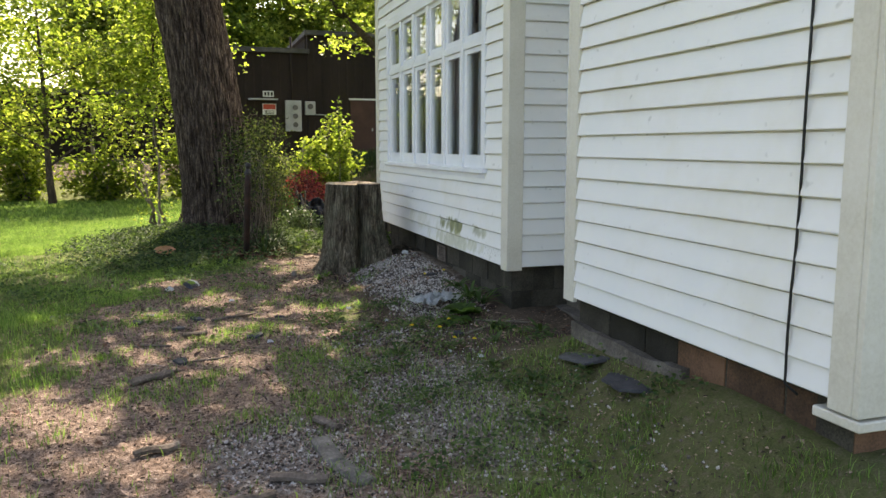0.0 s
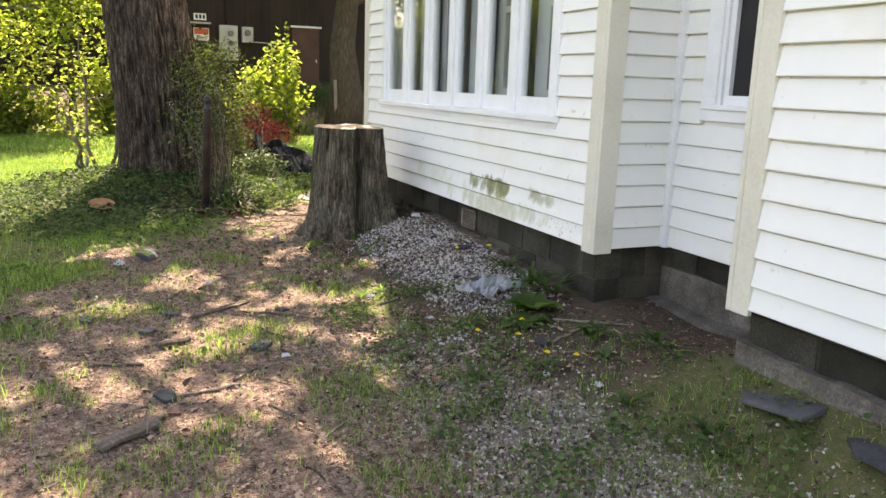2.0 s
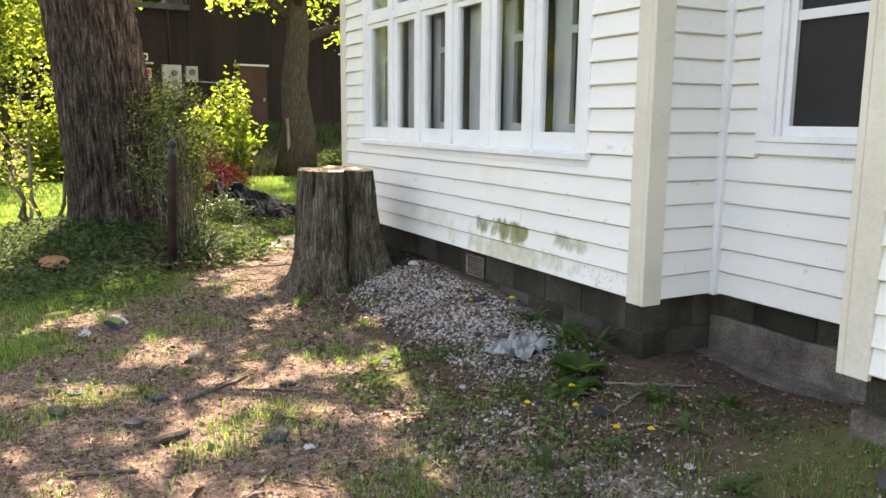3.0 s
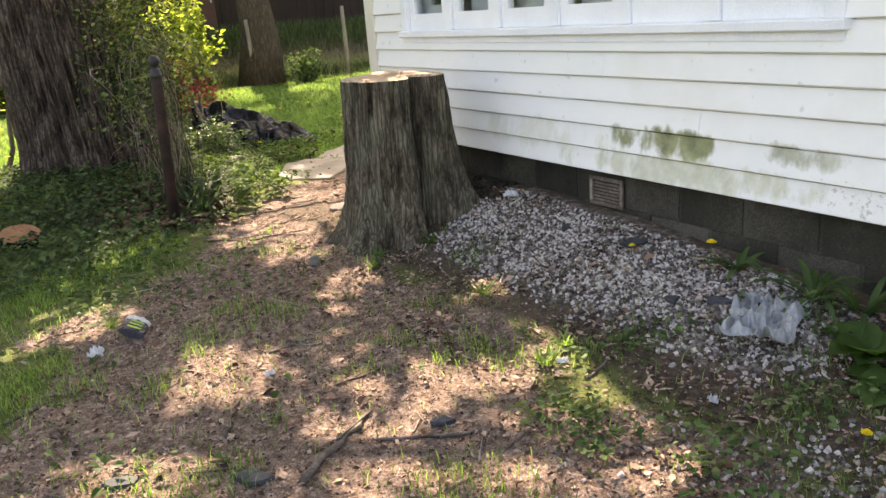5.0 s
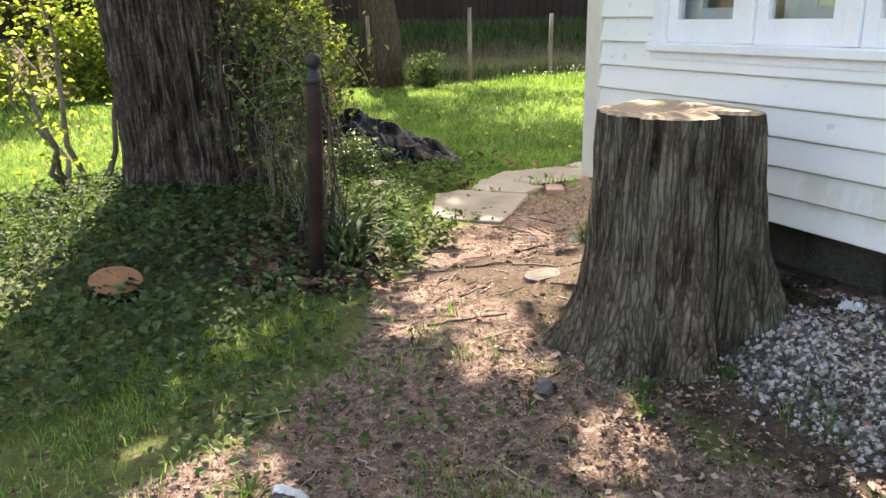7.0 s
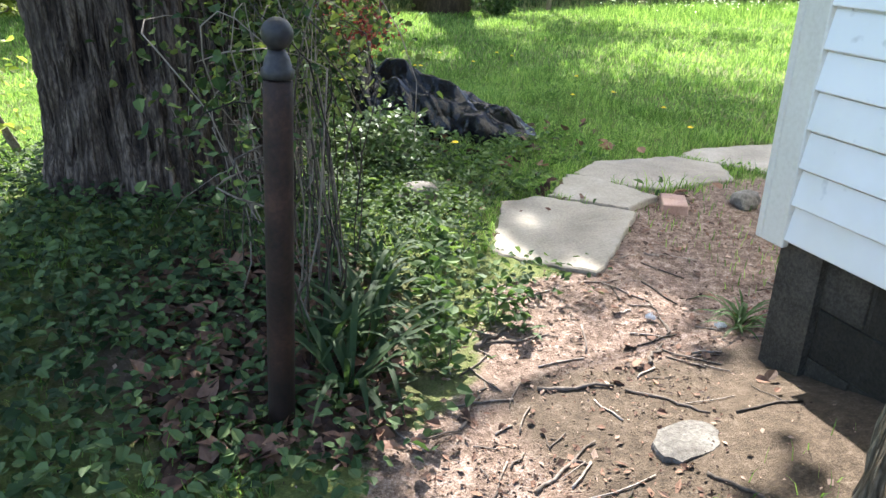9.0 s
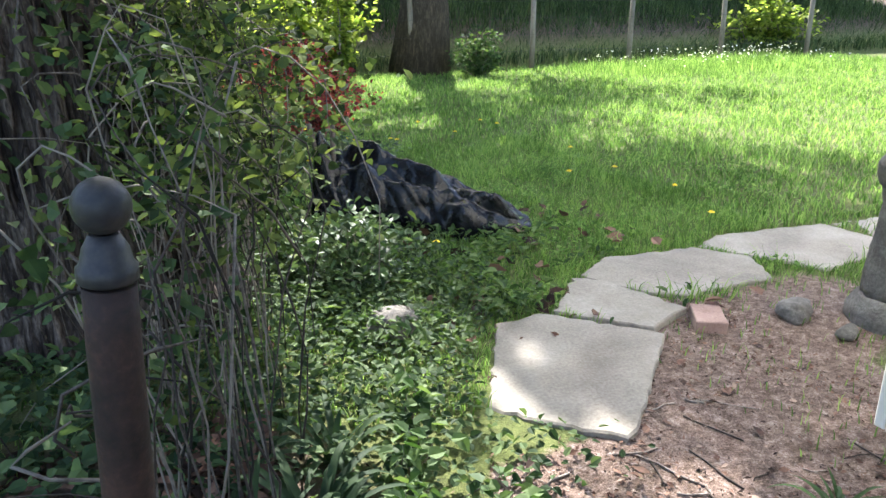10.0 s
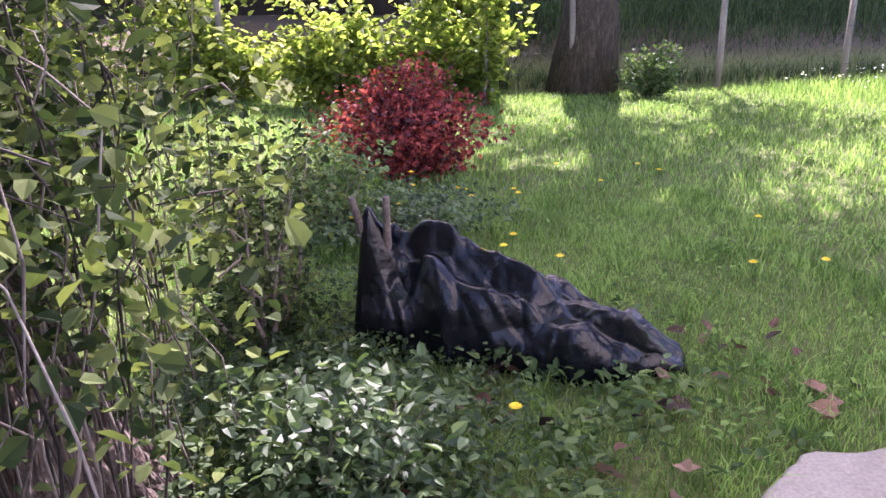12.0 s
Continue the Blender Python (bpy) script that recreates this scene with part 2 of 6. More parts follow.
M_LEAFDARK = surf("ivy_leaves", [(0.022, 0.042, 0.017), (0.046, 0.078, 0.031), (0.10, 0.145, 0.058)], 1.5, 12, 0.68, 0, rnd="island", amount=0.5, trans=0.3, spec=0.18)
M_PERI = surf("glossy_groundcover_leaves", [(0.026, 0.05, 0.02), (0.056, 0.096, 0.038), (0.12, 0.175, 0.08)], 2.0, 12, 0.5, 0, rnd="island", amount=0.5, trans=0.3, spec=0.3)
M_VINE = surf("dull_vine_leaves", [(0.02, 0.034, 0.013), (0.048, 0.07, 0.024), (0.12, 0.15, 0.048)], 1.4, 10, 0.8, 0, rnd="island", amount=0.6, trans=0.3, spec=0.1)
M_WEED = surf("weed_leaves", [(0.032, 0.066, 0.018), (0.062, 0.112, 0.032), (0.12, 0.175, 0.06)], 2.0, 12, 0.66, 0, rnd="island", amount=0.5, trans=0.35)
M_RED = surf("red_maple_leaves", [(0.06, 0.01, 0.013), (0.16, 0.024, 0.028), (0.36, 0.07, 0.06)], 2, 12, 0.5, 0, rnd="island", amount=0.5, trans=0.4)
M_DRY = surf("dry_leaves_and_chips", [(0.03, 0.018, 0.013), (0.13, 0.078, 0.056), (0.36, 0.255, 0.195)], 3, 60, 0.85, 0.2, rnd="island", amount=0.9)
M_TWIG = surf("grey_brown_twigs", [(0.05, 0.04, 0.032), (0.15, 0.12, 0.10), (0.36, 0.31, 0.27)], 4, 60, 0.9, 0.3, rnd="island", amount=0.4)
M_CANE = surf("dry_brown_canes", [(0.02, 0.016, 0.013), (0.06, 0.047, 0.039), (0.19, 0.16, 0.135)], 4, 60, 0.9, 0.3, rnd="object", amount=0.5)
M_DEAD = surf("red_brown_dead_leaves", [(0.035, 0.018, 0.012), (0.105, 0.052, 0.034), (0.22, 0.125, 0.085)], 5, 40, 0.8, 0.2, rnd="island", amount=0.5)
M_GRAVEL = surf("crushed_stone", [(0.06, 0.048, 0.041), (0.2, 0.172, 0.155), (0.47, 0.43, 0.405)], 4, 80, 0.85, 0.4, 0.004, rnd="island", amount=0.6)
M_FLAG = surf("flagstone", [(0.16, 0.138, 0.112), (0.27, 0.24, 0.20), (0.38, 0.345, 0.295)], 2.2, 70, 0.85, 0.35, 0.006, rnd="object", amount=0.12)
M_PAVER = surf("pink_brick_paver", [(0.20, 0.125, 0.10), (0.31, 0.205, 0.17), (0.40, 0.285, 0.24)], 7, 110, 0.9, 0.5, 0.005)
M_ROCK = surf("pale_field_stone", [(0.065, 0.057, 0.05), (0.135, 0.123, 0.11), (0.24, 0.225, 0.205)], 6, 60, 0.9, 0.6, 0.015)
M_SLATE = surf("broken_slate", [(0.022, 0.023, 0.028), (0.048, 0.05, 0.057), (0.09, 0.09, 0.097)], 7, 60, 0.8, 0.4, 0.006, rnd="object")
M_RUST = surf("rusty_iron", [(0.012, 0.009, 0.008), (0.036, 0.02, 0.016), (0.085, 0.042, 0.03)], 6, 60, 0.8, 0.5, 0.005)
M_IRON = surf("black_iron_paint", [(0.012, 0.012, 0.014), (0.028, 0.026, 0.028), (0.06, 0.05, 0.048)], 9, 60, 0.5, 0.3, 0.004)


def film_material():
    """Black polythene: dark, glossy, creased at two scales."""
    m, nt, p = shader("black_plastic_film")
    v = place(nt)
    ridge = lambda s: maths(nt, "ABSOLUTE", maths(nt, "SUBTRACT", noise_tex(nt, v, s, 2, 0.5), 0.5))
    f = maths(nt, "ADD", maths(nt, "MULTIPLY", ridge(7.0), 0.8), maths(nt, "MULTIPLY", ridge(24.0), 0.3))
    c = ramp(nt, noise_tex(nt, v, 9), [(0.4, (0.004, 0.0045, 0.006)), (0.7, (0.009, 0.010, 0.013))])
    nt.links.new(c, p.inputs["Base Color"])
    p.inputs["Roughness"].default_value = 0.24
    p.inputs["Specular IOR Level"].default_value = 0.28
    b = node(nt, "ShaderNodeBump", [("Height", f)], Strength=0.45, Distance=0.03)
    nt.links.new(b.outputs[0], p.inputs["Normal"])
    return m


M_PLASTIC = film_material()
M_FENCEPOST = surf("weathered_post_wood", [(0.10, 0.085, 0.065), (0.19, 0.165, 0.13), (0.30, 0.265, 0.215)], 5, 50, 0.9, 0.4, stretch=(1, 1, 0.3))
M_WIRE = surf("galvanised_wire", [(0.04, 0.038, 0.035), (0.08, 0.075, 0.07), (0.13, 0.12, 0.11)], 5, 60, 0.6, 0.1, metal=0.6)
M_BROWN = surf("dark_brown_boards", [(0.016, 0.011, 0.010), (0.026, 0.018, 0.016), (0.04, 0.028, 0.024)], 1.0, 20, 0.85, 0.3, 0.01, rnd="object", amount=0.15, stretch=(1, 1, 0.3))
M_BROWNDOOR = surf("red_brown_door_paint", [(0.05, 0.026, 0.02), (0.075, 0.038, 0.03), (0.10, 0.05, 0.04)], 2, 30, 0.7, 0.1)
M_METER = surf("grey_meter_enamel", [(0.28, 0.29, 0.29), (0.38, 0.39, 0.39), (0.46, 0.47, 0.46)], 4, 50, 0.5, 0.1)
M_METERDARK = surf("meter_glass_dark", [(0.05, 0.05, 0.05), (0.08, 0.08, 0.08), (0.12, 0.12, 0.12)], 4, 50, 0.3, 0.1)
M_SIGNWHITE = surf("sign_white_enamel", [(0.6, 0.6, 0.58), (0.7, 0.7, 0.68), (0.78, 0.78, 0.76)], 4, 50, 0.5, 0.05)
M_SIGNRED = surf("sign_red_enamel", [(0.4, 0.05, 0.03), (0.5, 0.07, 0.04), (0.55, 0.09, 0.05)], 4, 50, 0.5, 0.05)
M_YELLOW = surf("dandelion_yellow", [(0.65, 0.46, 0.01), (0.78, 0.58, 0.015), (0.85, 0.68, 0.03)], 20, 90, 0.7, 0)
M_WHITEPETAL = surf("white_petals", [(0.6, 0.62, 0.58), (0.7, 0.72, 0.68), (0.8, 0.8, 0.78)], 20, 90, 0.7, 0, trans=0.3)
M_LITTER = surf("white_litter_film", [(0.40, 0.41, 0.43), (0.52, 0.53, 0.55), (0.66, 0.66, 0.68)], 8, 60, 0.45, 0.2, 0.004)
M_CANDARK = surf("dark_can_print", [(0.03, 0.03, 0.045), (0.05, 0.05, 0.07), (0.09, 0.09, 0.12)], 12, 80, 0.35, 0.15, 0.003, metal=0.4)
M_CANGREEN = surf("green_can_print", [(0.12, 0.24, 0.02), (0.17, 0.32, 0.03), (0.22, 0.38, 0.05)], 12, 80, 0.35, 0.1)


# ---- mesh helpers ----
def mesh_of(name, verts, faces, material, smooth=False):
    me = bpy.data.meshes.new(name)
    me.from_pydata(verts, [], faces)
    me.materials.append(material)
    if smooth:
        me.polygons.foreach_set("use_smooth", [True] * len(me.polygons))
    me.update()
    return me


def from_arrays(name, verts, tris, material, smooth=False):
    """A triangle mesh from numpy arrays (n, 3) and (m, 3)."""
    me = bpy.data.meshes.new(name)
    me.vertices.add(len(verts))
    me.vertices.foreach_set("co", np.ascontiguousarray(verts, dtype=np.float32).ravel())
    me.loops.add(len(tris) * 3)
    me.loops.foreach_set("vertex_index", np.ascontiguousarray(tris, dtype=np.int32).ravel())
    me.polygons.add(len(tris))
    me.polygons.foreach_set("loop_start", np.arange(0, len(tris) * 3, 3, dtype=np.int32))
    me.polygons.foreach_set("use_smooth", np.full(len(tris), smooth))
    me.materials.append(material)
    me.update(calc_edges=True)
    me.validate()
    return me


def part(name, bm, material, parent=None, label=""):
    """Links a bmesh, or a finished mesh, as one object, under a thing or a part."""
    if isinstance(bm, bmesh.types.BMesh):
        me = bpy.data.meshes.new(name)
        bm.to_mesh(me)
        bm.free()
        me.materials.append(material)
    else:
        me = bm
    ob = new(name, me)
    ob.parent = parent
    if label:
        tagged(ob, label)
    return ob


def thing(name, label, category, group="", at=None):
    ob = new(name)
    ob.empty_display_size = 0.1
    if at is not None:
        ob.matrix_world = at
    return tagged(ob, label, category, group)


def box(bm, x0, x1, y0, y1, z0, z1, bevel=0.0):
    vs = [bm.verts.new((x, y, z)) for z in (z0, z1) for x, y in ((x0, y0), (x1, y0), (x1, y1), (x0, y1))]
    fs = [bm.faces.new([vs[i] for i in q]) for q in ((3, 2, 1, 0), (4, 5, 6, 7), (0, 1, 5, 4), (1, 2, 6, 5), (2, 3, 7, 6), (3, 0, 4, 7))]
    if bevel:
        bmesh.ops.bevel(bm, geom=list({e for f in fs for e in f.edges}), offset=bevel, segments=1, affect="EDGES")
    return bm


def boxed(*a, bevel=0.0):
    return box(bmesh.new(), *a, bevel=bevel)


def tube(bm, pts, radii, sides=8, cap=True):
    """A tapered tube along points."""
    rings = []
    pts = [Vector(p) for p in pts]
    for i, (p, r) in enumerate(zip(pts, radii)):
        d = (pts[min(i + 1, len(pts) - 1)] - pts[max(i - 1, 0)]).normalized()
        a = d.orthogonal().normalized() if i == 0 else (rings[-1][1] - d * rings[-1][1].dot(d)).normalized()
        b = d.cross(a)
        rings.append(([bm.verts.new(p + r * (math.cos(k * math.tau / sides) * a + math.sin(k * math.tau / sides) * b)) for k in range(sides)], a))
    for (r0, _), (r1, _) in zip(rings, rings[1:]):
        for k in range(sides):
            f = bm.faces.new((r0[k], r0[(k + 1) % sides], r1[(k + 1) % sides], r1[k]))
            f.smooth = True
    if cap:
        bm.faces.new(rings[0][0][::-1])
        bm.faces.new(rings[-1][0])
    return bm


RNG = np.random.default_rng(7)


def leaf_cloud(name, pts, size, material, up=0.5, spread=0.35, wide=0.6, rng=RNG):
    """Folded leaves, one at each point, turned every way; up: how far they face the sky."""
    n = len(pts)
    s = size * (1 + spread * rng.uniform(-1, 1, n))[:, None]
    nor = rng.normal(size=(n, 3))
    nor[:, 2] = np.abs(nor[:, 2]) + up * 2
    nor /= np.linalg.norm(nor, axis=1)[:, None]
    a = np.cross(nor, rng.normal(size=(n, 3)))
    a /= np.linalg.norm(a, axis=1)[:, None]
    b = np.cross(nor, a)
    pts = np.asarray(pts)
    base, tip = pts, pts + a * s - nor * s * 0.18
    m1, m2 = pts + a * s * 0.22, pts + a * s * 0.62 - nor * s * 0.05
    w1, w2 = b * s * wide * 0.46, b * s * wide * 0.40
    lift = nor * s * 0.10
    verts = np.stack([base, m1 + w1 + lift, m2 + w2 + lift, tip, m2 - w2 + lift, m1 - w1 + lift], 1).reshape(-1, 3)
    k = np.arange(n)[:, None] * 6
    tris = np.concatenate([k + [0, 2, 1], k + [0, 3, 2], k + [0, 4, 3], k + [0, 5, 4]], 1).reshape(-1, 3)
    return from_arrays(name, verts, tris, material)


def blade_field(name, pts, height, width, material, lean=0.4, rng=RNG):
    """Bent, tapering grass blades, one at each point; height: one number or one a blade."""
    n = len(pts)
    pts = np.asarray(pts)
    hgt = (height * rng.uniform(0.55, 1.25, n))[:, None]
    w = (width * rng.uniform(0.7, 1.3, n))[:, None]
    th = rng.uniform(0, math.tau, n)
    d = np.stack([np.cos(th), np.sin(th), np.zeros(n)], 1)
    th2 = rng.uniform(0, math.tau, n)
    side = np.stack([np.cos(th2), np.sin(th2), np.zeros(n)], 1)
    up = np.array([[0, 0, 1.0]])
    ln = (lean * rng.uniform(0.2, 1.4, n))[:, None]
    m = pts + up * hgt * 0.55 + d * hgt * ln * 0.3
    t = pts + up * hgt * (1 - 0.25 * ln) + d * hgt * ln
    verts = np.stack([pts - side * w / 2, pts + side * w / 2, m + side * w * 0.4, m - side * w * 0.4, t], 1).reshape(-1, 3)
    k = np.arange(n)[:, None] * 5
    tris = np.concatenate([k + [0, 1, 2], k + [0, 2, 3], k + [3, 2, 4]], 1).reshape(-1, 3)
    return from_arrays(name, verts, tris, material)


def pebble_field(name, pts, sizes, material, flat=0.65, rng=RNG):
    """Angular stones: jittered, turned six-sided blocks."""
    n = len(pts)
    c = np.array([(x, y, z) for z in (-1, 1) for x, y in ((-1, -1), (1, -1), (1, 1), (-1, 1))], float)
    v = c[None] * rng.uniform(0.45, 1.0, (n, 8, 3)) * np.array([1, 0.8, flat])
    q = rng.normal(size=(n, 4))
    q /= np.linalg.norm(q, axis=1)[:, None]
    w, x, y, z = q.T
    R = np.stack([1 - 2 * (y * y + z * z), 2 * (x * y - z * w), 2 * (x * z + y * w), 2 * (x * y + z * w), 1 - 2 * (x * x + z * z), 2 * (y * z - x * w),
                  2 * (x * z - y * w), 2 * (y * z + x * w), 1 - 2 * (x * x + y * y)], 1).reshape(n, 3, 3)
    v = np.einsum("nij,nkj->nki", R, v) * np.asarray(sizes)[:, None, None] + np.asarray(pts)[:, None]
    quad = ((3, 2, 1), (3, 1, 0), (4, 5, 6), (4, 6, 7), (0, 1, 5), (0, 5, 4), (1, 2, 6), (1, 6, 5), (2, 3, 7), (2, 7, 6), (3, 0, 4), (3, 4, 7))
    tris = (np.arange(n)[:, None, None] * 8 + np.array(quad)[None]).reshape(-1, 3)
    return from_arrays(name, v.reshape(-1, 3), tris, material)


def chip_field(name, pts, sizes, material, rng=RNG):
    """Flat flakes lying about: bits of bark, wood chips and dead leaves."""
    n = len(pts)
    th = rng.uniform(0, math.tau, n)
    a = np.stack([np.cos(th), np.sin(th), rng.normal(0, 0.25, n)], 1)
    b = np.stack([-np.sin(th), np.cos(th), rng.normal(0, 0.25, n)], 1) * rng.uniform(0.15, 0.7, n)[:, None]
    s = np.asarray(sizes)[:, None]
    pts = np.asarray(pts)
    verts = np.stack([pts - a * s, pts - b * s, pts + a * s, pts + b * s + [0, 0, 0.004]], 1).reshape(-1, 3)
    k = np.arange(n)[:, None] * 4
    return from_arrays(name, verts, np.concatenate([k + [0, 1, 2], k + [0, 2, 3]], 1).reshape(-1, 3), material)


# ---- ground ----
def step01(v, a, b):
    t = np.clip((np.asarray(v, float) - a) / (b - a), 0, 1)
    return t * t * (3 - 2 * t)


def wobble(x, y, s, k=0.0):
    """Cheap smooth noise in about -1..1."""
    x, y = np.asarray(x) * s, np.asarray(y) * s
    return (np.sin(x * 1.7 + 2.1 * np.sin(y * 0.9 + k) + k) + np.sin(y * 2.1 + 1.7 * np.sin(x * 1.3 - k) + 2 * k) + np.sin((x + y) * 1.1 + k * 3 + np.sin(x * 2.3 - y))) / 3


def ground_z(x, y):
    x, y = np.asarray(x, float), np.asarray(y, float)
    along = np.interp(y, [1.0, 2.2, 3.1, 3.7, 4.6, 5.0, 5.5, 6.2, 7.2, 8.4, 9.2, 10.0, 10.5], [0.1, 0.30, 0.34, 0.27, 0.23, 0.12, 0.08, 0.13, 0.21, 0.275, 0.26, 0.1, 0.0])
    z = along * np.exp(-(np.clip(2.5 - x, 0, 9) / np.interp(y, [4.6, 5.6], [0.42, 0.62])) ** 2)
    z = z - 0.06 * step01(y, 9.6, 11.0) * step01(x, 0.8, 1.6)
    z = z + 0.24 * np.exp(-((x - 0.35) ** 2 + (y - 12.75) ** 2) / 1.9)
    z = z + 1.1 * step01(y, 23.6, 26.0)
    rough = 0.012 * wobble(x, y, 3.1, 1.0) + 0.006 * wobble(x, y, 9.7, 2.0) + 0.003 * wobble(x, y, 23.0, 0.4)
    return z + rough


def path_line(y):
    return np.interp(y, [-2, 2, 4.5, 6.5, 7.8, 8.8, 9.6, 10.5, 11.3, 12.0], [-0.4, -0.3, 0.0, 0.25, 0.3, 0.6, 1.1, 1.7, 2.6, 3.6])


def zones(x, y):
    """How much of each spot is trodden path, darker soil and gravel, 0 to 1."""
    w = np.interp(y, [-2, 3, 6, 7.8, 8.8, 9.6, 10.5, 11.5, 12.1], [1.1, 1.25, 1.3, 1.2, 1.05, 0.55, 0.75, 0.85, 0.9])
    path = 1 - step01(np.abs(x - path_line(y)) / w + 0.28 * wobble(x, y, 2.3, 0.3) + 0.16 * wobble(x, y, 6.1, 1.3), 0.65, 1.2)
    path = path * (1 - step01(y, 12.35, 12.75)) * step01(y, -1.5, 1.0)
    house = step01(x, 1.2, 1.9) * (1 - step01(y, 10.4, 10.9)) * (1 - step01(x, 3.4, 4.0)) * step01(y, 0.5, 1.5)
    # darker by the wall and tree foot; past y = 23.2 building shade is painted in
    darker = np.clip(house * 0.85 * step01(y, 4.6, 6.0) + house * 0.45 + step01(y, 23.2, 23.8) + 0.9 * np.exp(-((x - 0.7) ** 2 + (y - 11.3) ** 2) / 0.8), 0, 1)
    gravel = np.exp(-((x - 2.14) / 0.42) ** 2) * step01(y, 5.7, 6.7) * (1 - step01(y, 8.5, 8.9))
    gravel = np.maximum(gravel, 0.9 * np.exp(-(((x - 0.42) / 0.5) ** 2 + ((y - 3.7) / 0.7) ** 2)))
    gravel = np.maximum(gravel, 0.72 * np.exp(-(((x - 1.35) / 0.7) ** 2 + ((y - 4.4) / 1.7) ** 2)))
    return path, darker, gravel


def grid_axis(lo, hi, fine_lo, fine_hi, step, grow=1.25):
    a = list(np.arange(fine_lo, fine_hi + step / 2, step))
    d, v = step, fine_hi
    while v < hi:
        d *= grow
        v += d
        a.append(v)
    d, v = step, fine_lo
    while v > lo:
        d *= grow
        v -= d
        a.insert(0, v)
    return np.array(a)


gx, gy = grid_axis(-300, 300, -3.2, 5.6, 0.05), grid_axis(-300, 400, -0.5, 14.5, 0.05)
GX, GY = np.meshgrid(gx, gy)
nx, ny = len(gx), len(gy)
gv = np.stack([GX, GY, ground_z(GX, GY)], -1).reshape(-1, 3)
ii = (np.arange(ny - 1)[:, None] * nx + np.arange(nx - 1)[None]).ravel()
gt = np.concatenate([np.stack([ii, ii + 1, ii + nx + 1], 1), np.stack([ii, ii + nx + 1, ii + nx], 1)])
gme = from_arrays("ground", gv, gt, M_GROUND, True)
for key, arr in zip(("path", "darker", "gravel"), zones(gv[:, 0], gv[:, 1])):
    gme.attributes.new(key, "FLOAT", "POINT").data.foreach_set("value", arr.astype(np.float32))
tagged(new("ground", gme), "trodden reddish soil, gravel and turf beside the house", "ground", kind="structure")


def on_ground(x, y, lift=0.0):
    return np.stack([x, y, ground_z(x, y) + lift], -1)


def scatter(n, x0, x1, y0, y1, keep, rng=RNG):
    """n tries over a rectangle, kept with the chance keep(x, y)."""
    x, y = rng.uniform(x0, x1, n), rng.uniform(y0, y1, n)
    k = rng.uniform(0, 1, n) < keep(x, y)
    return x[k], y[k]


def outside_house(x, y):
    inside = ((x > 2.46) & (y > 5.9) & (y < 10.66)) | ((x > 2.38) & (y > 2.25) & (y < 4.66)) | ((x > 3.05) & (y > 2.25) & (y < 10.66))
    return ~inside


# ---- house ----
COURSE = 0.135
Z_SILL, Z_EAVE = 0.49, 5.47
BAY_X, BAY_Y0, BAY_Y1 = 2.535, 5.97, 10.62
NOOK_X = 3.09
BUMP_X, BUMP_Y0, BUMP_Y1 = 2.41, 2.24, 4.62
board_meshes = {}


def board_mesh(length):
    """A clapboard: a wedge, thick at its lower edge, with a small rounded drip."""
    key = round(length, 3)
    if key not in board_meshes:
        h, L = COURSE + 0.012, length
        prof = [(0.010, 0.006), (-0.026, 0.0), (-0.029, 0.003), (-0.029, 0.008), (-0.008, COURSE - 0.009), (0.006, COURSE - 0.009), (0.006, h), (0.010, h)]
        vs = [(x, y, z) for x in (0, L) for y, z in prof]
        n = len(prof)
        fs = [tuple(range(n)), tuple(range(2 * n - 1, n - 1, -1))] + [(k, n + k, n + (k + 1) % n, (k + 1) % n) for k in range(n)]
        board_meshes[key] = mesh_of("board", vs, fs, M_SIDING)
    return board_meshes[key]


def clapboard_wall(name, label, at, length, holes=(), seed=1, cut=0.0):
    """A wall seen from outside: local x along it, y inwards, z up from the ground. holes: (x0, x1, z0, z1);
    cut: what the lowest board is narrower by."""
    wall = thing(name, label, "wall", at=at)
    tagged(wall, kind="structure")
    core = bmesh.new()
    xs = sorted({0.0, length, *(v for h in holes for v in h[:2])})
    for a, b in zip(xs, xs[1:]):
        hs = [h for h in holes if h[0] <= a and h[1] >= b]
        z = Z_SILL + 0.01
        for h in hs:
            box(core, a, b, 0.012, 0.16, z, h[2])
            z = h[3]
        box(core, a, b, 0.012, 0.16, z, Z_EAVE)
    part("sheathing", core, M_SIDING, wall)
    rnd = random.Random(seed)
    z, row = Z_SILL, 0
    while z < Z_EAVE - 0.05:
        spans = [(0.0, length)]
        for h in holes:
            if h[2] < z + COURSE * 0.6 and h[3] > z + COURSE * 0.4:
                spans = [s for a, b in spans for s in ((a, h[0]), (h[1], b))]
        for a, b in spans:
            cuts = [a, b]
            if b - a > 2.0 and rnd.random() < 0.2:
                cuts.insert(1, round(a + (b - a) * rnd.uniform(0.15, 0.85), 2))
            for c, d in zip(cuts, cuts[1:]):
                ob = new("board", board_mesh(d - c - (0.001 if d < b else 0)))
                ob.parent = wall
                ob.matrix_basis = pose(c, rnd.uniform(-0.001, 0.001), z + rnd.uniform(-0.0015, 0.0015))
        z += COURSE - (0 if row else cut)
        row += 1
    return wall


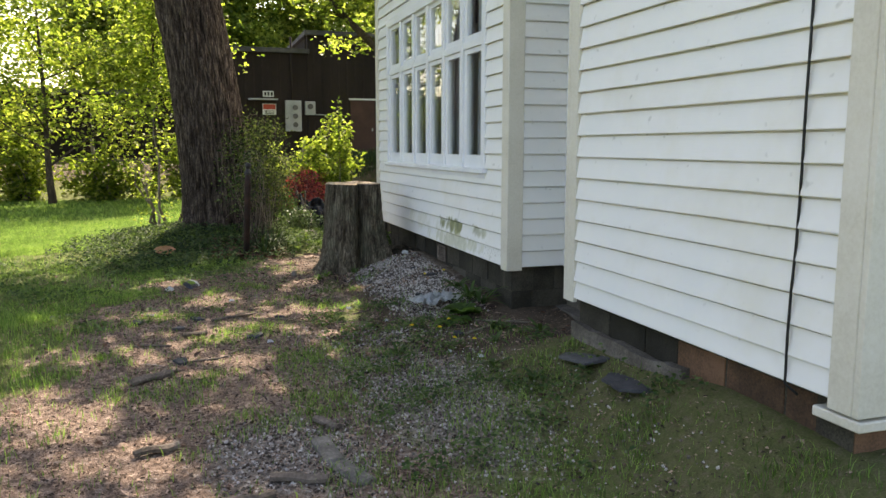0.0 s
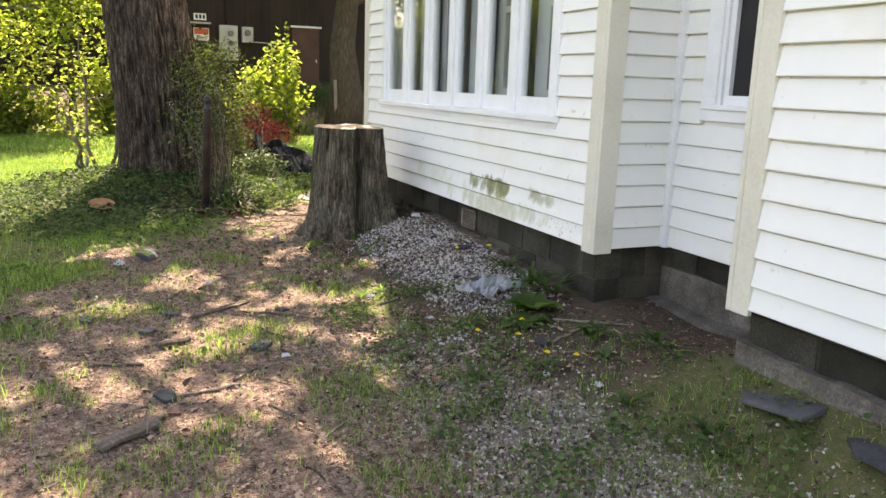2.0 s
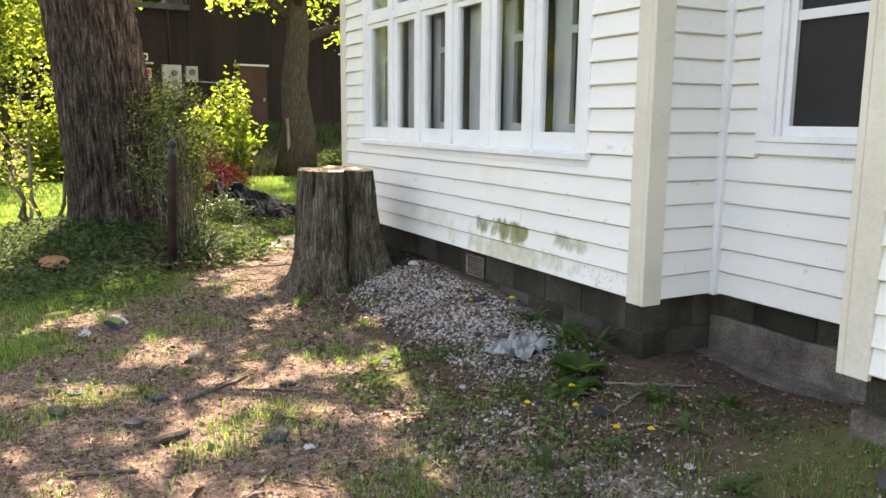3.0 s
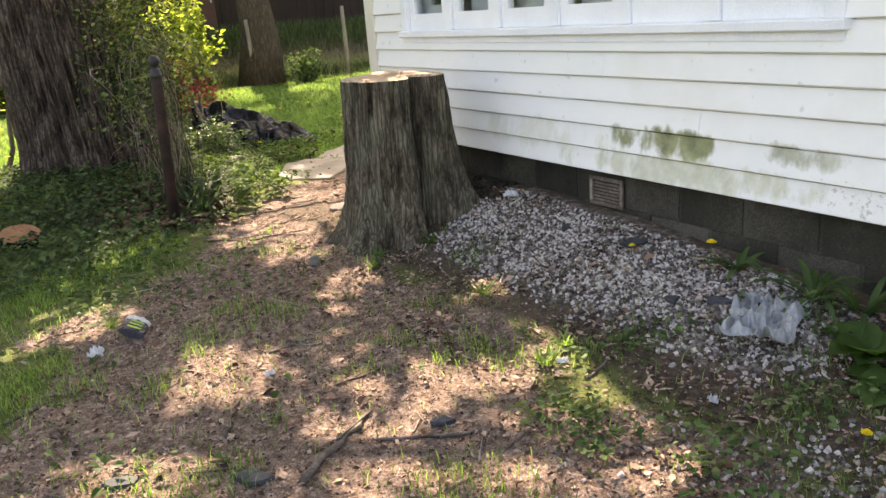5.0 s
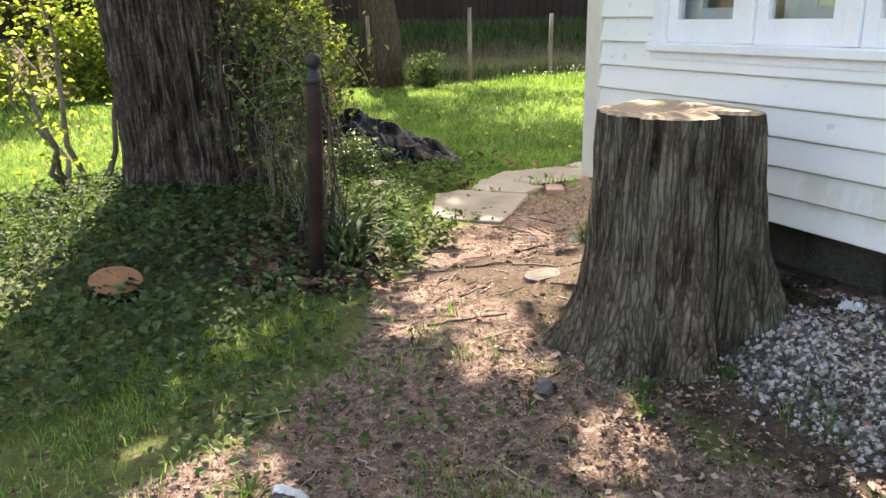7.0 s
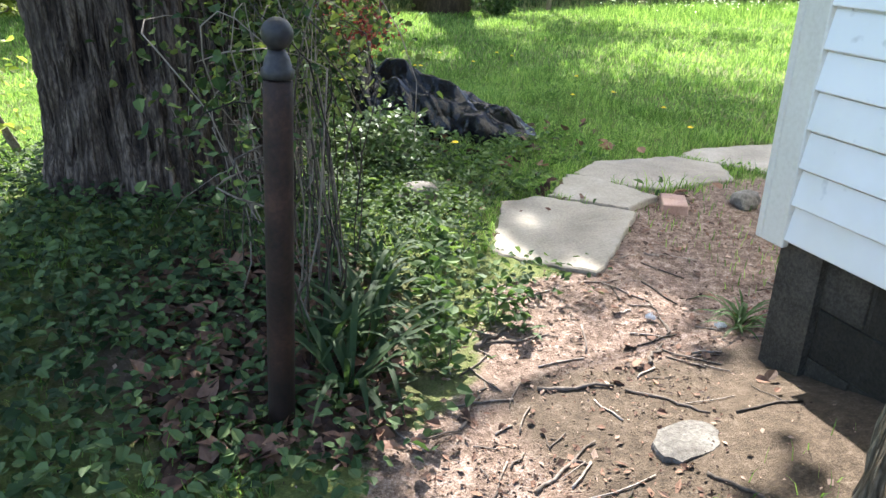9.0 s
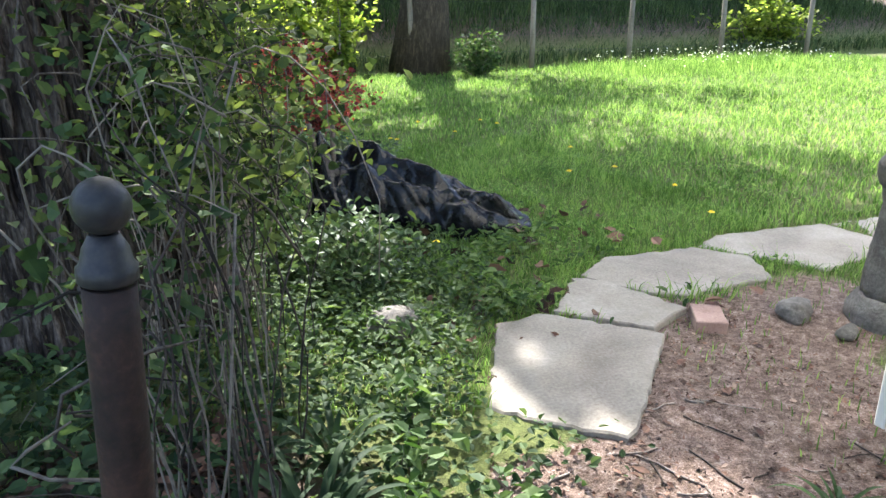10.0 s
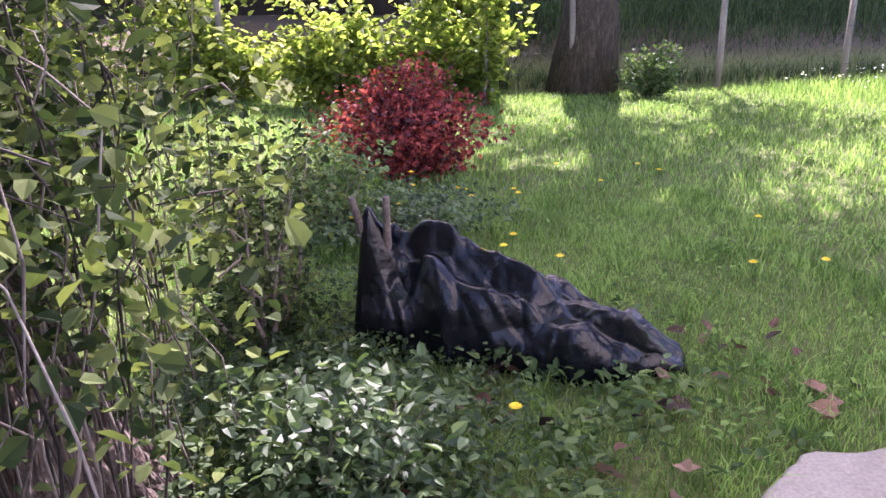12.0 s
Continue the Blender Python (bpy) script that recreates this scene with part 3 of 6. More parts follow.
WIN_Y0, WIN_Y1, WIN_Z0, WIN_Z1 = 6.49, 10.05, 1.25, 3.10
clapboard_wall("wall_bay", "white painted clapboard wall with a green algae patch low down", pose(BAY_X, BAY_Y1, 0, 0, 0, -90), BAY_Y1 - BAY_Y0,
               [(BAY_Y1 - WIN_Y1, BAY_Y1 - WIN_Y0, WIN_Z0, WIN_Z1)], 3)
clapboard_wall("wall_bay_return", "white painted clapboard return wall of the bay", pose(BAY_X, BAY_Y0, 0), NOOK_X - BAY_X, seed=4)
clapboard_wall("wall_nook", "recessed white clapboard wall with one window", pose(NOOK_X, BAY_Y0, 0, 0, 0, -90), BAY_Y0 - BUMP_Y1,
               [(0.25, 1.18, 1.32, 2.75)], 5)
clapboard_wall("wall_bump", "white painted clapboard wall with small scuffs", pose(BUMP_X, BUMP_Y1, 0.02, 0, 0, -90), BUMP_Y1 - BUMP_Y0, seed=6, cut=0.022)
clapboard_wall("wall_bump_return", "white painted clapboard return wall", pose(NOOK_X, BUMP_Y1, 0, 0, 0, 180), NOOK_X - BUMP_X, seed=7)
clapboard_wall("wall_south", "white painted clapboard end wall", pose(BUMP_X, BUMP_Y0, 0), 9.0 - BUMP_X, seed=8)
clapboard_wall("wall_north", "white painted clapboard back wall", pose(9.0, BAY_Y1, 0, 0, 0, 180), 9.0 - BAY_X, seed=9)
clapboard_wall("wall_east", "white painted clapboard far side wall", pose(9.0, BUMP_Y0, 0, 0, 0, 90), BAY_Y1 - BUMP_Y0, seed=10)


def corner_trim(x, y, sx, sy, wide=0.105, rise=0.0):
    """Two cream boards that wrap an outside corner; sx, sy: the way in to the house."""
    ob = thing("trim", "cream painted corner board", "trim", "corner boards", pose(x, y, rise))
    tagged(ob, kind="structure")
    o = 0.034
    xs = sorted((-o * sx, wide * sx))
    part("board", boxed(*xs, *sorted((-o * sy, -0.002 * sy)), Z_SILL - 0.03, Z_EAVE, bevel=0.004), M_TRIM, ob)
    part("board", boxed(*sorted((-o * sx, -0.002 * sx)), *sorted((-0.001 * sy, wide * sy)), Z_SILL - 0.03, Z_EAVE, bevel=0.004), M_TRIM, ob)


corner_trim(BAY_X, BAY_Y0, 1, 1)
corner_trim(BAY_X, BAY_Y1, 1, -1)
corner_trim(BUMP_X, BUMP_Y1, 1, -1, rise=0.02)
corner_trim(BUMP_X, BUMP_Y0, 1, 1, 0.12, 0.01)
corner_trim(9.0, BUMP_Y0, -1, 1)
corner_trim(9.0, BAY_Y1, -1, -1)
inner = part("trim", boxed(NOOK_X - 0.055, NOOK_X + 0.0, BAY_Y0 - 0.055, BAY_Y0 - 0.001, Z_SILL - 0.01, Z_EAVE, bevel=0.004), M_WHITE)
tagged(inner, "narrow white inside corner strip", "trim", kind="structure")


def bay_window():
    """Six tall casements in a row under a transom, white, with older grey sashes behind the glass."""
    w = thing("window_1", "row of six white casement windows with transom lights", "window", at=pose(BAY_X, WIN_Y1, 0, 0, 0, -90))
    tagged(w, kind="structure")
    L = WIN_Y1 - WIN_Y0
    fr = 0.085
    part("casing", boxed(0, fr, -0.035, 0.12, WIN_Z0 + 0.05, WIN_Z1, bevel=0.005), M_WHITE, w)
    part("casing", boxed(L - fr, L, -0.035, 0.12, WIN_Z0 + 0.05, WIN_Z1, bevel=0.005), M_WHITE, w)
    part("casing", boxed(fr, L - fr, -0.035, 0.12, WIN_Z1 - 0.1, WIN_Z1, bevel=0.005), M_WHITE, w)
    sill = boxed(-0.02, L + 0.02, -0.06, 0.12, WIN_Z0 + 0.005, WIN_Z0 + 0.052, bevel=0.006)
    box(sill, -0.005, L + 0.005, -0.03, -0.002, WIN_Z0 - 0.035, WIN_Z0 + 0.004)
    part("window_sill", sill, M_WHITE, w)
    z0, z1, zt0, zt1 = WIN_Z0 + 0.055, WIN_Z1 - 0.1, 2.40, 2.47
    n, x0 = 6, fr
    pitch = (L - 2 * fr) / n
    for k in range(n):
        a, b = x0 + k * pitch, x0 + (k + 1) * pitch
        if k:
            part("mullion", boxed(a - 0.035, a + 0.035, -0.022, 0.10, z0, z1, bevel=0.004), M_WHITE, w)
        a, b = a + (0.036 if k else 0.001), b - (0.036 if k < n - 1 else 0.001)
        part("transom", boxed(a, b, -0.018, 0.08, zt0, zt1, bevel=0.004), M_WHITE, w)
        for zz0, zz1, foot in ((z0, zt0 - 0.001, 0.115), (zt1 + 0.001, z1, 0.05)):
            st = 0.072
            sash = bmesh.new()
            box(sash, a + 0.002, a + st, 0.0, 0.045, zz0 + 0.002, zz1 - 0.002)
            box(sash, b - st, b - 0.002, 0.0, 0.045, zz0 + 0.002, zz1 - 0.002)
            box(sash, a + st, b - st, 0.001, 0.045, zz0 + 0.002, zz0 + foot)
            box(sash, a + st, b - st, 0.001, 0.045, zz1 - 0.045, zz1 - 0.002)
            s = part("sash", sash, M_WHITE, w)
            pane = part("pane", boxed(a + st - 0.004, b - st + 0.004, 0.020, 0.024, zz0 + foot - 0.004, zz1 - 0.042), M_GLASS, s)
            pane.visible_shadow = False
        # the older grey sash inside
        grey = bmesh.new()
        s0, s1 = a + 0.02, b - 0.02
        off = 0.07 if k % 2 else -0.04
        box(grey, s0 + off - 0.03, s0 + off + 0.15, 0.115, 0.15, z0, z1)
        box(grey, s1 + off - 0.03, s1 + off + 0.02, 0.115, 0.15, z0, z1)
        box(grey, s0 + off + 0.15, s1 + off - 0.03, 0.116, 0.15, z0, z0 + 0.17)
        box(grey, s0 + off + 0.15, s1 + off - 0.03, 0.116, 0.15, 2.05, 2.10)
        part("inner_sash", grey, M_GREYWOOD, w, "weathered grey inner sash")
    return w


bay_window()
blind = part("roller_blind", boxed(BAY_X + 0.125, BAY_X + 0.129, 8.83, 9.25, 1.3, 3.0), M_CURTAIN)
tagged(blind, "pale yellow-green blind drawn behind a window", "blind")


def nook_window():
    w = thing("window_2", "white double-hung window with a dark insect screen", "window", at=pose(NOOK_X, BAY_Y0, 0, 0, 0, -90))
    tagged(w, kind="structure")
    a, b, z0, z1 = 0.25, 1.18, 1.32, 2.75
    part("casing", boxed(a, a + 0.12, -0.035, 0.12, z0 + 0.07, z1, bevel=0.005), M_WHITE, w)
    part("casing", boxed(b - 0.12, b, -0.035, 0.12, z0 + 0.07, z1, bevel=0.005), M_WHITE, w)
    part("casing", boxed(a + 0.12, b - 0.12, -0.035, 0.12, z1 - 0.12, z1, bevel=0.005), M_WHITE, w)
    sill = boxed(a - 0.01, b + 0.01, -0.03, 0.12, z0 + 0.0, z0 + 0.069, bevel=0.005)
    box(sill, a + 0.1, b - 0.1, -0.045, 0.0, z0 + 0.071, z0 + 0.10)
    part("window_sill", sill, M_WHITE, w)
    sash = bmesh.new()
    for p0, p1, d in ((0.12, 0.15, -0.02), (0.15, 0.19, 0.0)):
        box(sash, a + p0, a + p1, d, 0.08, z0 + 0.10, z1 - 0.12)
        box(sash, b - p1, b - p0, d, 0.08, z0 + 0.10, z1 - 0.12)
    box(sash, a + 0.19, b - 0.19, 0.0, 0.08, z0 + 0.10, z0 + 0.155)
    box(sash, a + 0.19, b - 0.19, 0.01, 0.08, 2.02, 2.07)
    part("sash", sash, M_WHITE, w)
    part("screen", boxed(a + 0.188, b - 0.188, 0.03, 0.034, z0 + 0.15, z1 - 0.12), M_SCREEN, w, "dark insect screen")


nook_window()

# rooms behind the glass, floors and ceiling
room = bmesh.new()
box(room, BAY_X + 0.17, NOOK_X + 0.16, BAY_Y0 + 0.17, BAY_Y1 - 0.17, 0.5, 0.58)
box(room, NOOK_X + 0.17, 8.83, BUMP_Y0 + 0.17, BAY_Y1 - 0.17, 0.5, 0.58)
tagged(part("floor", room, M_ROOM), "dim wooden floor inside the house", "floor", kind="structure")
tagged(part("ceiling", box(boxed(BAY_X + 0.17, NOOK_X + 0.16, BAY_Y0 + 0.17, BAY_Y1 - 0.17, 3.2, 3.28), NOOK_X + 0.17, 8.83, BUMP_Y0 + 0.17, BAY_Y1 - 0.17, 3.2, 3.28), M_ROOM), "dim plaster ceiling inside the house", "ceiling", kind="structure")
tagged(part("wall_inner", boxed(4.9, 5.0, BAY_Y0 - 0.2, BAY_Y1 - 0.17, 0.58, 3.2), M_ROOM), "dim plaster inner wall", "wall", kind="structure")
tagged(part("wall_inner", boxed(3.3, 4.9, BAY_Y0 - 0.1, BAY_Y0, 0.58, 3.2), M_ROOM), "dim plaster inner cross wall", "wall", kind="structure")


def house_roof():
    r = thing("roof", "grey asphalt shingle gable roof with white eaves", "roof")
    tagged(r, kind="structure")
    x0, x1, xm, y0, y1 = BUMP_X - 0.35, 9.35, 5.7, BUMP_Y0 - 0.3, BAY_Y1 + 0.28
    zt = Z_EAVE + 2.2
    for xa in (x0, x1):
        bm = bmesh.new()
        vs = [bm.verts.new(p) for p in ((xa, y0, Z_EAVE), (xa, y1, Z_EAVE), (xm, y1, zt), (xm, y0, zt))]
        vt = [bm.verts.new(v.co + Vector((0, 0, 0.14))) for v in vs]
        for q in ((0, 1, 2, 3), (7, 6, 5, 4), (0, 4, 5, 1), (1, 5, 6, 2), (2, 6, 7, 3), (3, 7, 4, 0)):
            bm.faces.new([(vs + vt)[i] for i in q])
        bmesh.ops.recalc_face_normals(bm, faces=bm.faces)
        part("roof_slope", bm, M_ROOF, r)
    for y in (BUMP_Y0 + 0.02, BAY_Y1 - 0.12):
        bm = bmesh.new()
        lo = [bm.verts.new(p) for p in ((BUMP_X, y, Z_EAVE + 0.001), (9.0, y, Z_EAVE + 0.001), (xm, y, zt))]
        hi = [bm.verts.new(v.co + Vector((0, 0.1, 0))) for v in lo]
        bm.faces.new(lo[::-1]), bm.faces.new(hi)
        for k in range(3):
            bm.faces.new((lo[k], lo[(k + 1) % 3], hi[(k + 1) % 3], hi[k]))
        bmesh.ops.recalc_face_normals(bm, faces=bm.faces)
        part("gable", bm, M_SIDING, r)
    part("fascia", boxed(x0 - 0.02, x0, y0, y1, Z_EAVE - 0.05, Z_EAVE + 0.16), M_WHITE, r)
    part("soffit", boxed(x0, BUMP_X - 0.03, y0, y1, Z_EAVE - 0.04, Z_EAVE - 0.02), M_WHITE, r)


house_roof()


def foundation(name, label, at, length, material, drop=-0.35, seed=1):
    """Concrete block courses set a little behind the siding."""
    f = thing(name, label, "foundation", at=at)
    tagged(f, kind="structure")
    rnd = random.Random(seed)
    part("mortar", boxed(0, length, 0.006, 0.2, drop, Z_SILL + 0.005), M_BLOCK, f)
    z, row = 0.475 - 0.2, 0
    while z > drop:
        x = -0.2 if row % 2 else 0.0
        while x < length:
            a, b = max(x, 0.0), min(x + 0.39, length)
            if b - a > 0.05:
                bm = boxed(a + 0.003, b - 0.003, rnd.uniform(-0.004, 0.002), 0.1, z + 0.003, z + 0.197, bevel=0.003)
                part("block", bm, material, f)
            x += 0.4
        z -= 0.2
        row += 1


INS = 0.05
foundation("foundation_bay", "damp concrete block foundation under the bay, darkened for the siding's shade", pose(BAY_X + INS, BAY_Y1 - INS, 0, 0, 0, -90), BAY_Y1 - BAY_Y0 - 2 * INS, M_BLOCK, seed=1)
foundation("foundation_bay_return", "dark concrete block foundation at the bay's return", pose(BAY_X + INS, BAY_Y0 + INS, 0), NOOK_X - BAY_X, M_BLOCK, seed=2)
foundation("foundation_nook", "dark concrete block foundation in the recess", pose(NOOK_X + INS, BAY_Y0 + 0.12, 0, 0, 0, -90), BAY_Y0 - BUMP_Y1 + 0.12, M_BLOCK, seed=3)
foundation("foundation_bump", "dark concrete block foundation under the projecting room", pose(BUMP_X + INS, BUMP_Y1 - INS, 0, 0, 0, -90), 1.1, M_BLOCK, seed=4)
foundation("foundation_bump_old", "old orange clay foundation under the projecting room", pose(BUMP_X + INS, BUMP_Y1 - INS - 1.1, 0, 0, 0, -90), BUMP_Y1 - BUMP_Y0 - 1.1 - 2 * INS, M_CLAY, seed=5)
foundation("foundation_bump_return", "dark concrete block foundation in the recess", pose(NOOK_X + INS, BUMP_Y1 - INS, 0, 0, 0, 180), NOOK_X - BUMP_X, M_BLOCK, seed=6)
foundation("foundation_south", "old orange clay foundation under the end wall", pose(BUMP_X + INS, BUMP_Y0 + INS, 0), 6.4, M_CLAY, seed=7)
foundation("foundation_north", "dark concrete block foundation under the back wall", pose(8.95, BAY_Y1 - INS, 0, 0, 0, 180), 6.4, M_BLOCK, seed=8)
sill_board = part("trim", boxed(BUMP_X - 0.03, 2.7, BUMP_Y0 - 0.04, BUMP_Y0 + 0.2, Z_SILL - 0.075, Z_SILL - 0.032, bevel=0.006), M_TRIM)
tagged(sill_board, "cream painted ledge at the foot of the corner", "trim", kind="structure")


def uneven_slab(bm, outline, z0, z1, jag=0.012, seed=0):
    """A flat stone: an outline with broken edges, thick, slightly bevelled."""
    rnd = random.Random(seed)
    pts = []
    for (ax, ay), (bx, by) in zip(outline, outline[1:] + outline[:1]):
        n = max(2, int(math.hypot(bx - ax, by - ay) / 0.05))
        for k in range(n):
            t = k / n
            pts.append((ax + (bx - ax) * t + rnd.uniform(-jag, jag), ay + (by - ay) * t + rnd.uniform(-jag, jag)))
    cx, cy = sum(p[0] for p in pts) / len(pts), sum(p[1] for p in pts) / len(pts)
    lo = [bm.verts.new((x, y, z0)) for x, y in pts]
    mi = [bm.verts.new((x, y, z1 - 0.008)) for x, y in pts]
    hi = [bm.verts.new((x + (cx - x) * 0.02, y + (cy - y) * 0.02, z1 + rnd.uniform(-0.002, 0.002))) for x, y in pts]
    c = bm.verts.new((cx, cy, z1 + 0.002))
    n = len(pts)
    for k in range(n):
        j = (k + 1) % n
        bm.faces.new((lo[k], lo[j], mi[j], mi[k]))
        bm.faces.new((mi[k], mi[j], hi[j], hi[k]))
        bm.faces.new((hi[k], hi[j], c))
    bmesh.ops.recalc_face_normals(bm, faces=bm.faces)
    return bm


def rough_ledge(x0, x1, y0, y1, z0, z1, seed):
    """A crumbling concrete ledge: a dense block with a broken, uneven top and face."""
    bm = boxed(x0, x1, y0, y1, z0, z1)
    bmesh.ops.subdivide_edges(bm, edges=bm.edges[:], cuts=14, use_grid_fill=True)
    o = Vector((seed * 2.3, seed, seed * 0.7))
    for v in bm.verts:
        q = noise.noise(v.co * 3 + o) * 0.022 + noise.noise(v.co * 11 + o) * 0.016
        v.co += Vector((q * 0.6, q * 0.6, q if v.co.z > z1 - 0.1 else 0))
    return bm


M_FOOTING = surf("crumbling_concrete", [(0.05, 0.043, 0.036), (0.12, 0.105, 0.09), (0.24, 0.215, 0.19)], 5, 80, 0.93, 0.6, 0.012)
for label, parts in (("rough concrete footing ledge at the wall's foot", ((2.40, 2.48, 3.35, 4.58, -0.2, 0.33, 1),)),
                     ("rough concrete footing ledge in the recess", ((2.98, 3.13, 4.62, 5.98, -0.2, 0.13, 2), (3.09, 3.16, 4.64, 5.98, -0.2, 0.345, 3)))):
    foot = thing("footing", label, "footing")
    tagged(foot, kind="structure")
    for q in parts:
        part("ledge", rough_ledge(*q), M_FOOTING, foot)


def foundation_vent():
    v = thing("foundation_vent", "small rusty slatted vent set in the block foundation", "vent", at=pose(BAY_X + INS - 0.006, 8.05, 0.27, 0, 0, -90))
    fr = boxed(0, 0.27, -0.012, 0.0, 0, 0.02)
    box(fr, 0, 0.27, -0.012, 0.0, 0.15, 0.17)
    box(fr, 0, 0.02, -0.012, 0.0, 0.021, 0.149)
    box(fr, 0.25, 0.27, -0.012, 0.0, 0.021, 0.149)
    part("frame", fr, M_TWIG, v)
    for k in range(6):
        s = boxed(0.021, 0.249, -0.009, -0.001, 0.026 + k * 0.02, 0.039 + k * 0.02)
        part("slat", s, M_TWIG, v)


foundation_vent()

cab = [(BUMP_X - 0.028 - 0.004 * math.sin(k * 1.3), 2.575 + 0.008 * math.sin(k * 0.7) + 0.02 * max(0, 1 - k / 3), 0.50 + k * 0.2) for k in range(26)]
cable = part("cable", tube(bmesh.new(), [(BUMP_X - 0.02, 2.53, 0.47)] + cab, [0.0062] * 27, 6), M_CABLE)
tagged(cable, "thin black cable hanging down the white siding", "cable")


# ---- trunks ----
def trunk_mesh(name, centre, radius, z0, z1, material, sides=110, rings=110, ridge=0.035, lobes=(), flare=0.5, flare_h=0.35, roots=()):
    """A bark-covered trunk. centre(z) -> x, y; radius(z); lobes: (angle, width, reach) bulges; roots: (angle, width, reach, height) feet."""
    vs, rv = [], []
    for j in range(rings + 1):
        z = z0 + (z1 - z0) * j / rings
        cx, cy = centre(z)
        r0 = radius(z)
        fl = math.exp(-max(0, z - z0) / flare_h)
        for i in range(sides):
            a = i * math.tau / sides
            r = r0
            for la, lw, lr in lobes:
                d = (a - la + math.pi) % math.tau - math.pi
                r += r0 * lr * math.exp(-(d / lw) ** 2)
            root = 0.55 + 0.45 * math.sin(a * 5 + 1.3) + 0.25 * math.sin(a * 9 + 0.4)
            r += r0 * flare * fl * root
            for la, lw, lr, lh in roots:
                d = (a - la + math.pi) % math.tau - math.pi
                r += lr * math.exp(-(d / lw) ** 2) * math.exp(-max(0, z - z0) / lh)
            p = Vector((math.cos(a) * 3.2 * r0 / 0.45, math.sin(a) * 3.2 * r0 / 0.45, z * 0.8))
            n1 = 1 - abs(noise.noise(p * 2.6 + Vector((0, 0, noise.noise(p * 1.5) * 0.8)))) * 3.0
            n2 = 1 - abs(noise.noise(Vector((p.x * 5, p.y * 5, p.z * 6.5)))) * 3.0
            n3 = noise.noise(p * 0.8)
            k = 0.6 * n1 + 0.4 * n2
            rv.append(max(0.0, min(1.0, 0.5 + 0.5 * k)))
            r += ridge * k + r0 * 0.06 * n3
            vs.append((cx + math.cos(a) * r, cy + math.sin(a) * r, z))
    fs = [(j * sides + i, j * sides + (i + 1) % sides, (j + 1) * sides + (i + 1) % sides, (j + 1) * sides + i) for j in range(rings) for i in range(sides)]
    me = mesh_of(name, vs, fs, material, True)
    me.attributes.new("ridge", "FLOAT", "POINT").data.foreach_set("value", rv)
    top = [Vector(v) for v in vs[-sides:]]
    return me, top


def limb_points(start, way, length, n=7, sag=0.0, rnd=random):
    pts, p, d = [], Vector(start), Vector(way).normalized()
    for k in range(n):
        pts.append(p.copy())
        d = (d + Vector((rnd.uniform(-0.22, 0.22), rnd.uniform(-0.22, 0.22), rnd.uniform(-0.12, 0.16) - sag))).normalized()
        p = p + d * (length / (n - 1))
    return pts


def crown(name, tips, per_tip, spread, size, material, rng, parent, up=0.4, gaps=()):
    """Leaves round the twig ends; gaps: (x, y, r) spots on the ground that the sun reaches through the crown."""
    pts = []
    for t in tips:
        pts.append(rng.normal(size=(per_tip, 3)) * np.array([spread, spread, spread * 0.55]) + np.array(t))
    pts = np.concatenate(pts)
    for x, y, r in gaps:
        foot = pts[:, :2] - pts[:, 2:] * (np.array(SUN_DIR[:2]) / math.tan(SUN_EL))
        pts = pts[np.hypot(foot[:, 0] - x, foot[:, 1] - y) > r * rng.uniform(0.75, 1.25, len(pts))]
    me = leaf_cloud(name, pts, size, material, up, rng=rng, wide=0.8)
    ob = part(name, me, material, parent)
    return ob


def grown_tree(name, label, x, y, height, r, lean, seed, per_tip=60, leaf=0.12, limbs=12, first=0.35, spread=0.6, bark=None, leafmat=None, reach=0.32, group="", twigs=4):
    """A tree: a tapered trunk, limbs with branches, and a crown of separate leaves with gaps."""
    rnd, rng = random.Random(seed), np.random.default_rng(seed)
    bark, leafmat = bark or M_FARBARK, leafmat or M_LEAF
    z0 = float(ground_z(x, y)) - 0.1
    t = thing(name, label, "tree", group, pose(x, y, z0))
    pts = [(lean[0] * k / 8 * height * 0.6 + rnd.uniform(-0.06, 0.06) * r * 4, lean[1] * k / 8 * height * 0.6 + rnd.uniform(-0.06, 0.06) * r * 4, height * 0.85 * k / 8) for k in range(9)]
    rad = [r * 1.35, r] + [r * (1 - 0.88 * k / 8) for k in range(2, 9)]
    part("trunk", tube(bmesh.new(), pts, rad, 14), bark, t)
    tips = []
    for k in range(limbs):
        bm = bmesh.new()
        f = first + (0.97 - first) * k / max(1, limbs - 1)
        i = min(7, int(f * 8))
        base = Vector(pts[i]).lerp(Vector(pts[i + 1]), f * 8 - i)
        a = k * 2.4 + rnd.uniform(-0.4, 0.4)
        L = height * reach * (1.15 - 0.6 * f) * rnd.uniform(0.8, 1.2)
        lp = limb_points(base, (math.cos(a), math.sin(a), 0.45 + 0.5 * f), L, 7, 0.01, rnd)
        lr = r * 0.42 * (1.1 - 0.7 * f)
        tube(bm, lp, [lr * (1 - 0.85 * q / 6) for q in range(7)], 6)
        for q in range(2, 7):
            for _ in range(twigs // 2 if q < 5 else twigs):
                sp = limb_points(lp[q], (rnd.uniform(-1, 1), rnd.uniform(-1, 1), rnd.uniform(-0.3, 0.7)), L * 0.33, 4, 0.03, rnd)
                tube(bm, sp, [lr * 0.28, lr * 0.2, lr * 0.12, lr * 0.05], 4)
                tips.append(sp[-1]), tips.append(sp[2])
        part("limb", bm, bark, t)
    crown("crown", tips, per_tip, spread, leaf, leafmat, rng, t)
    return t


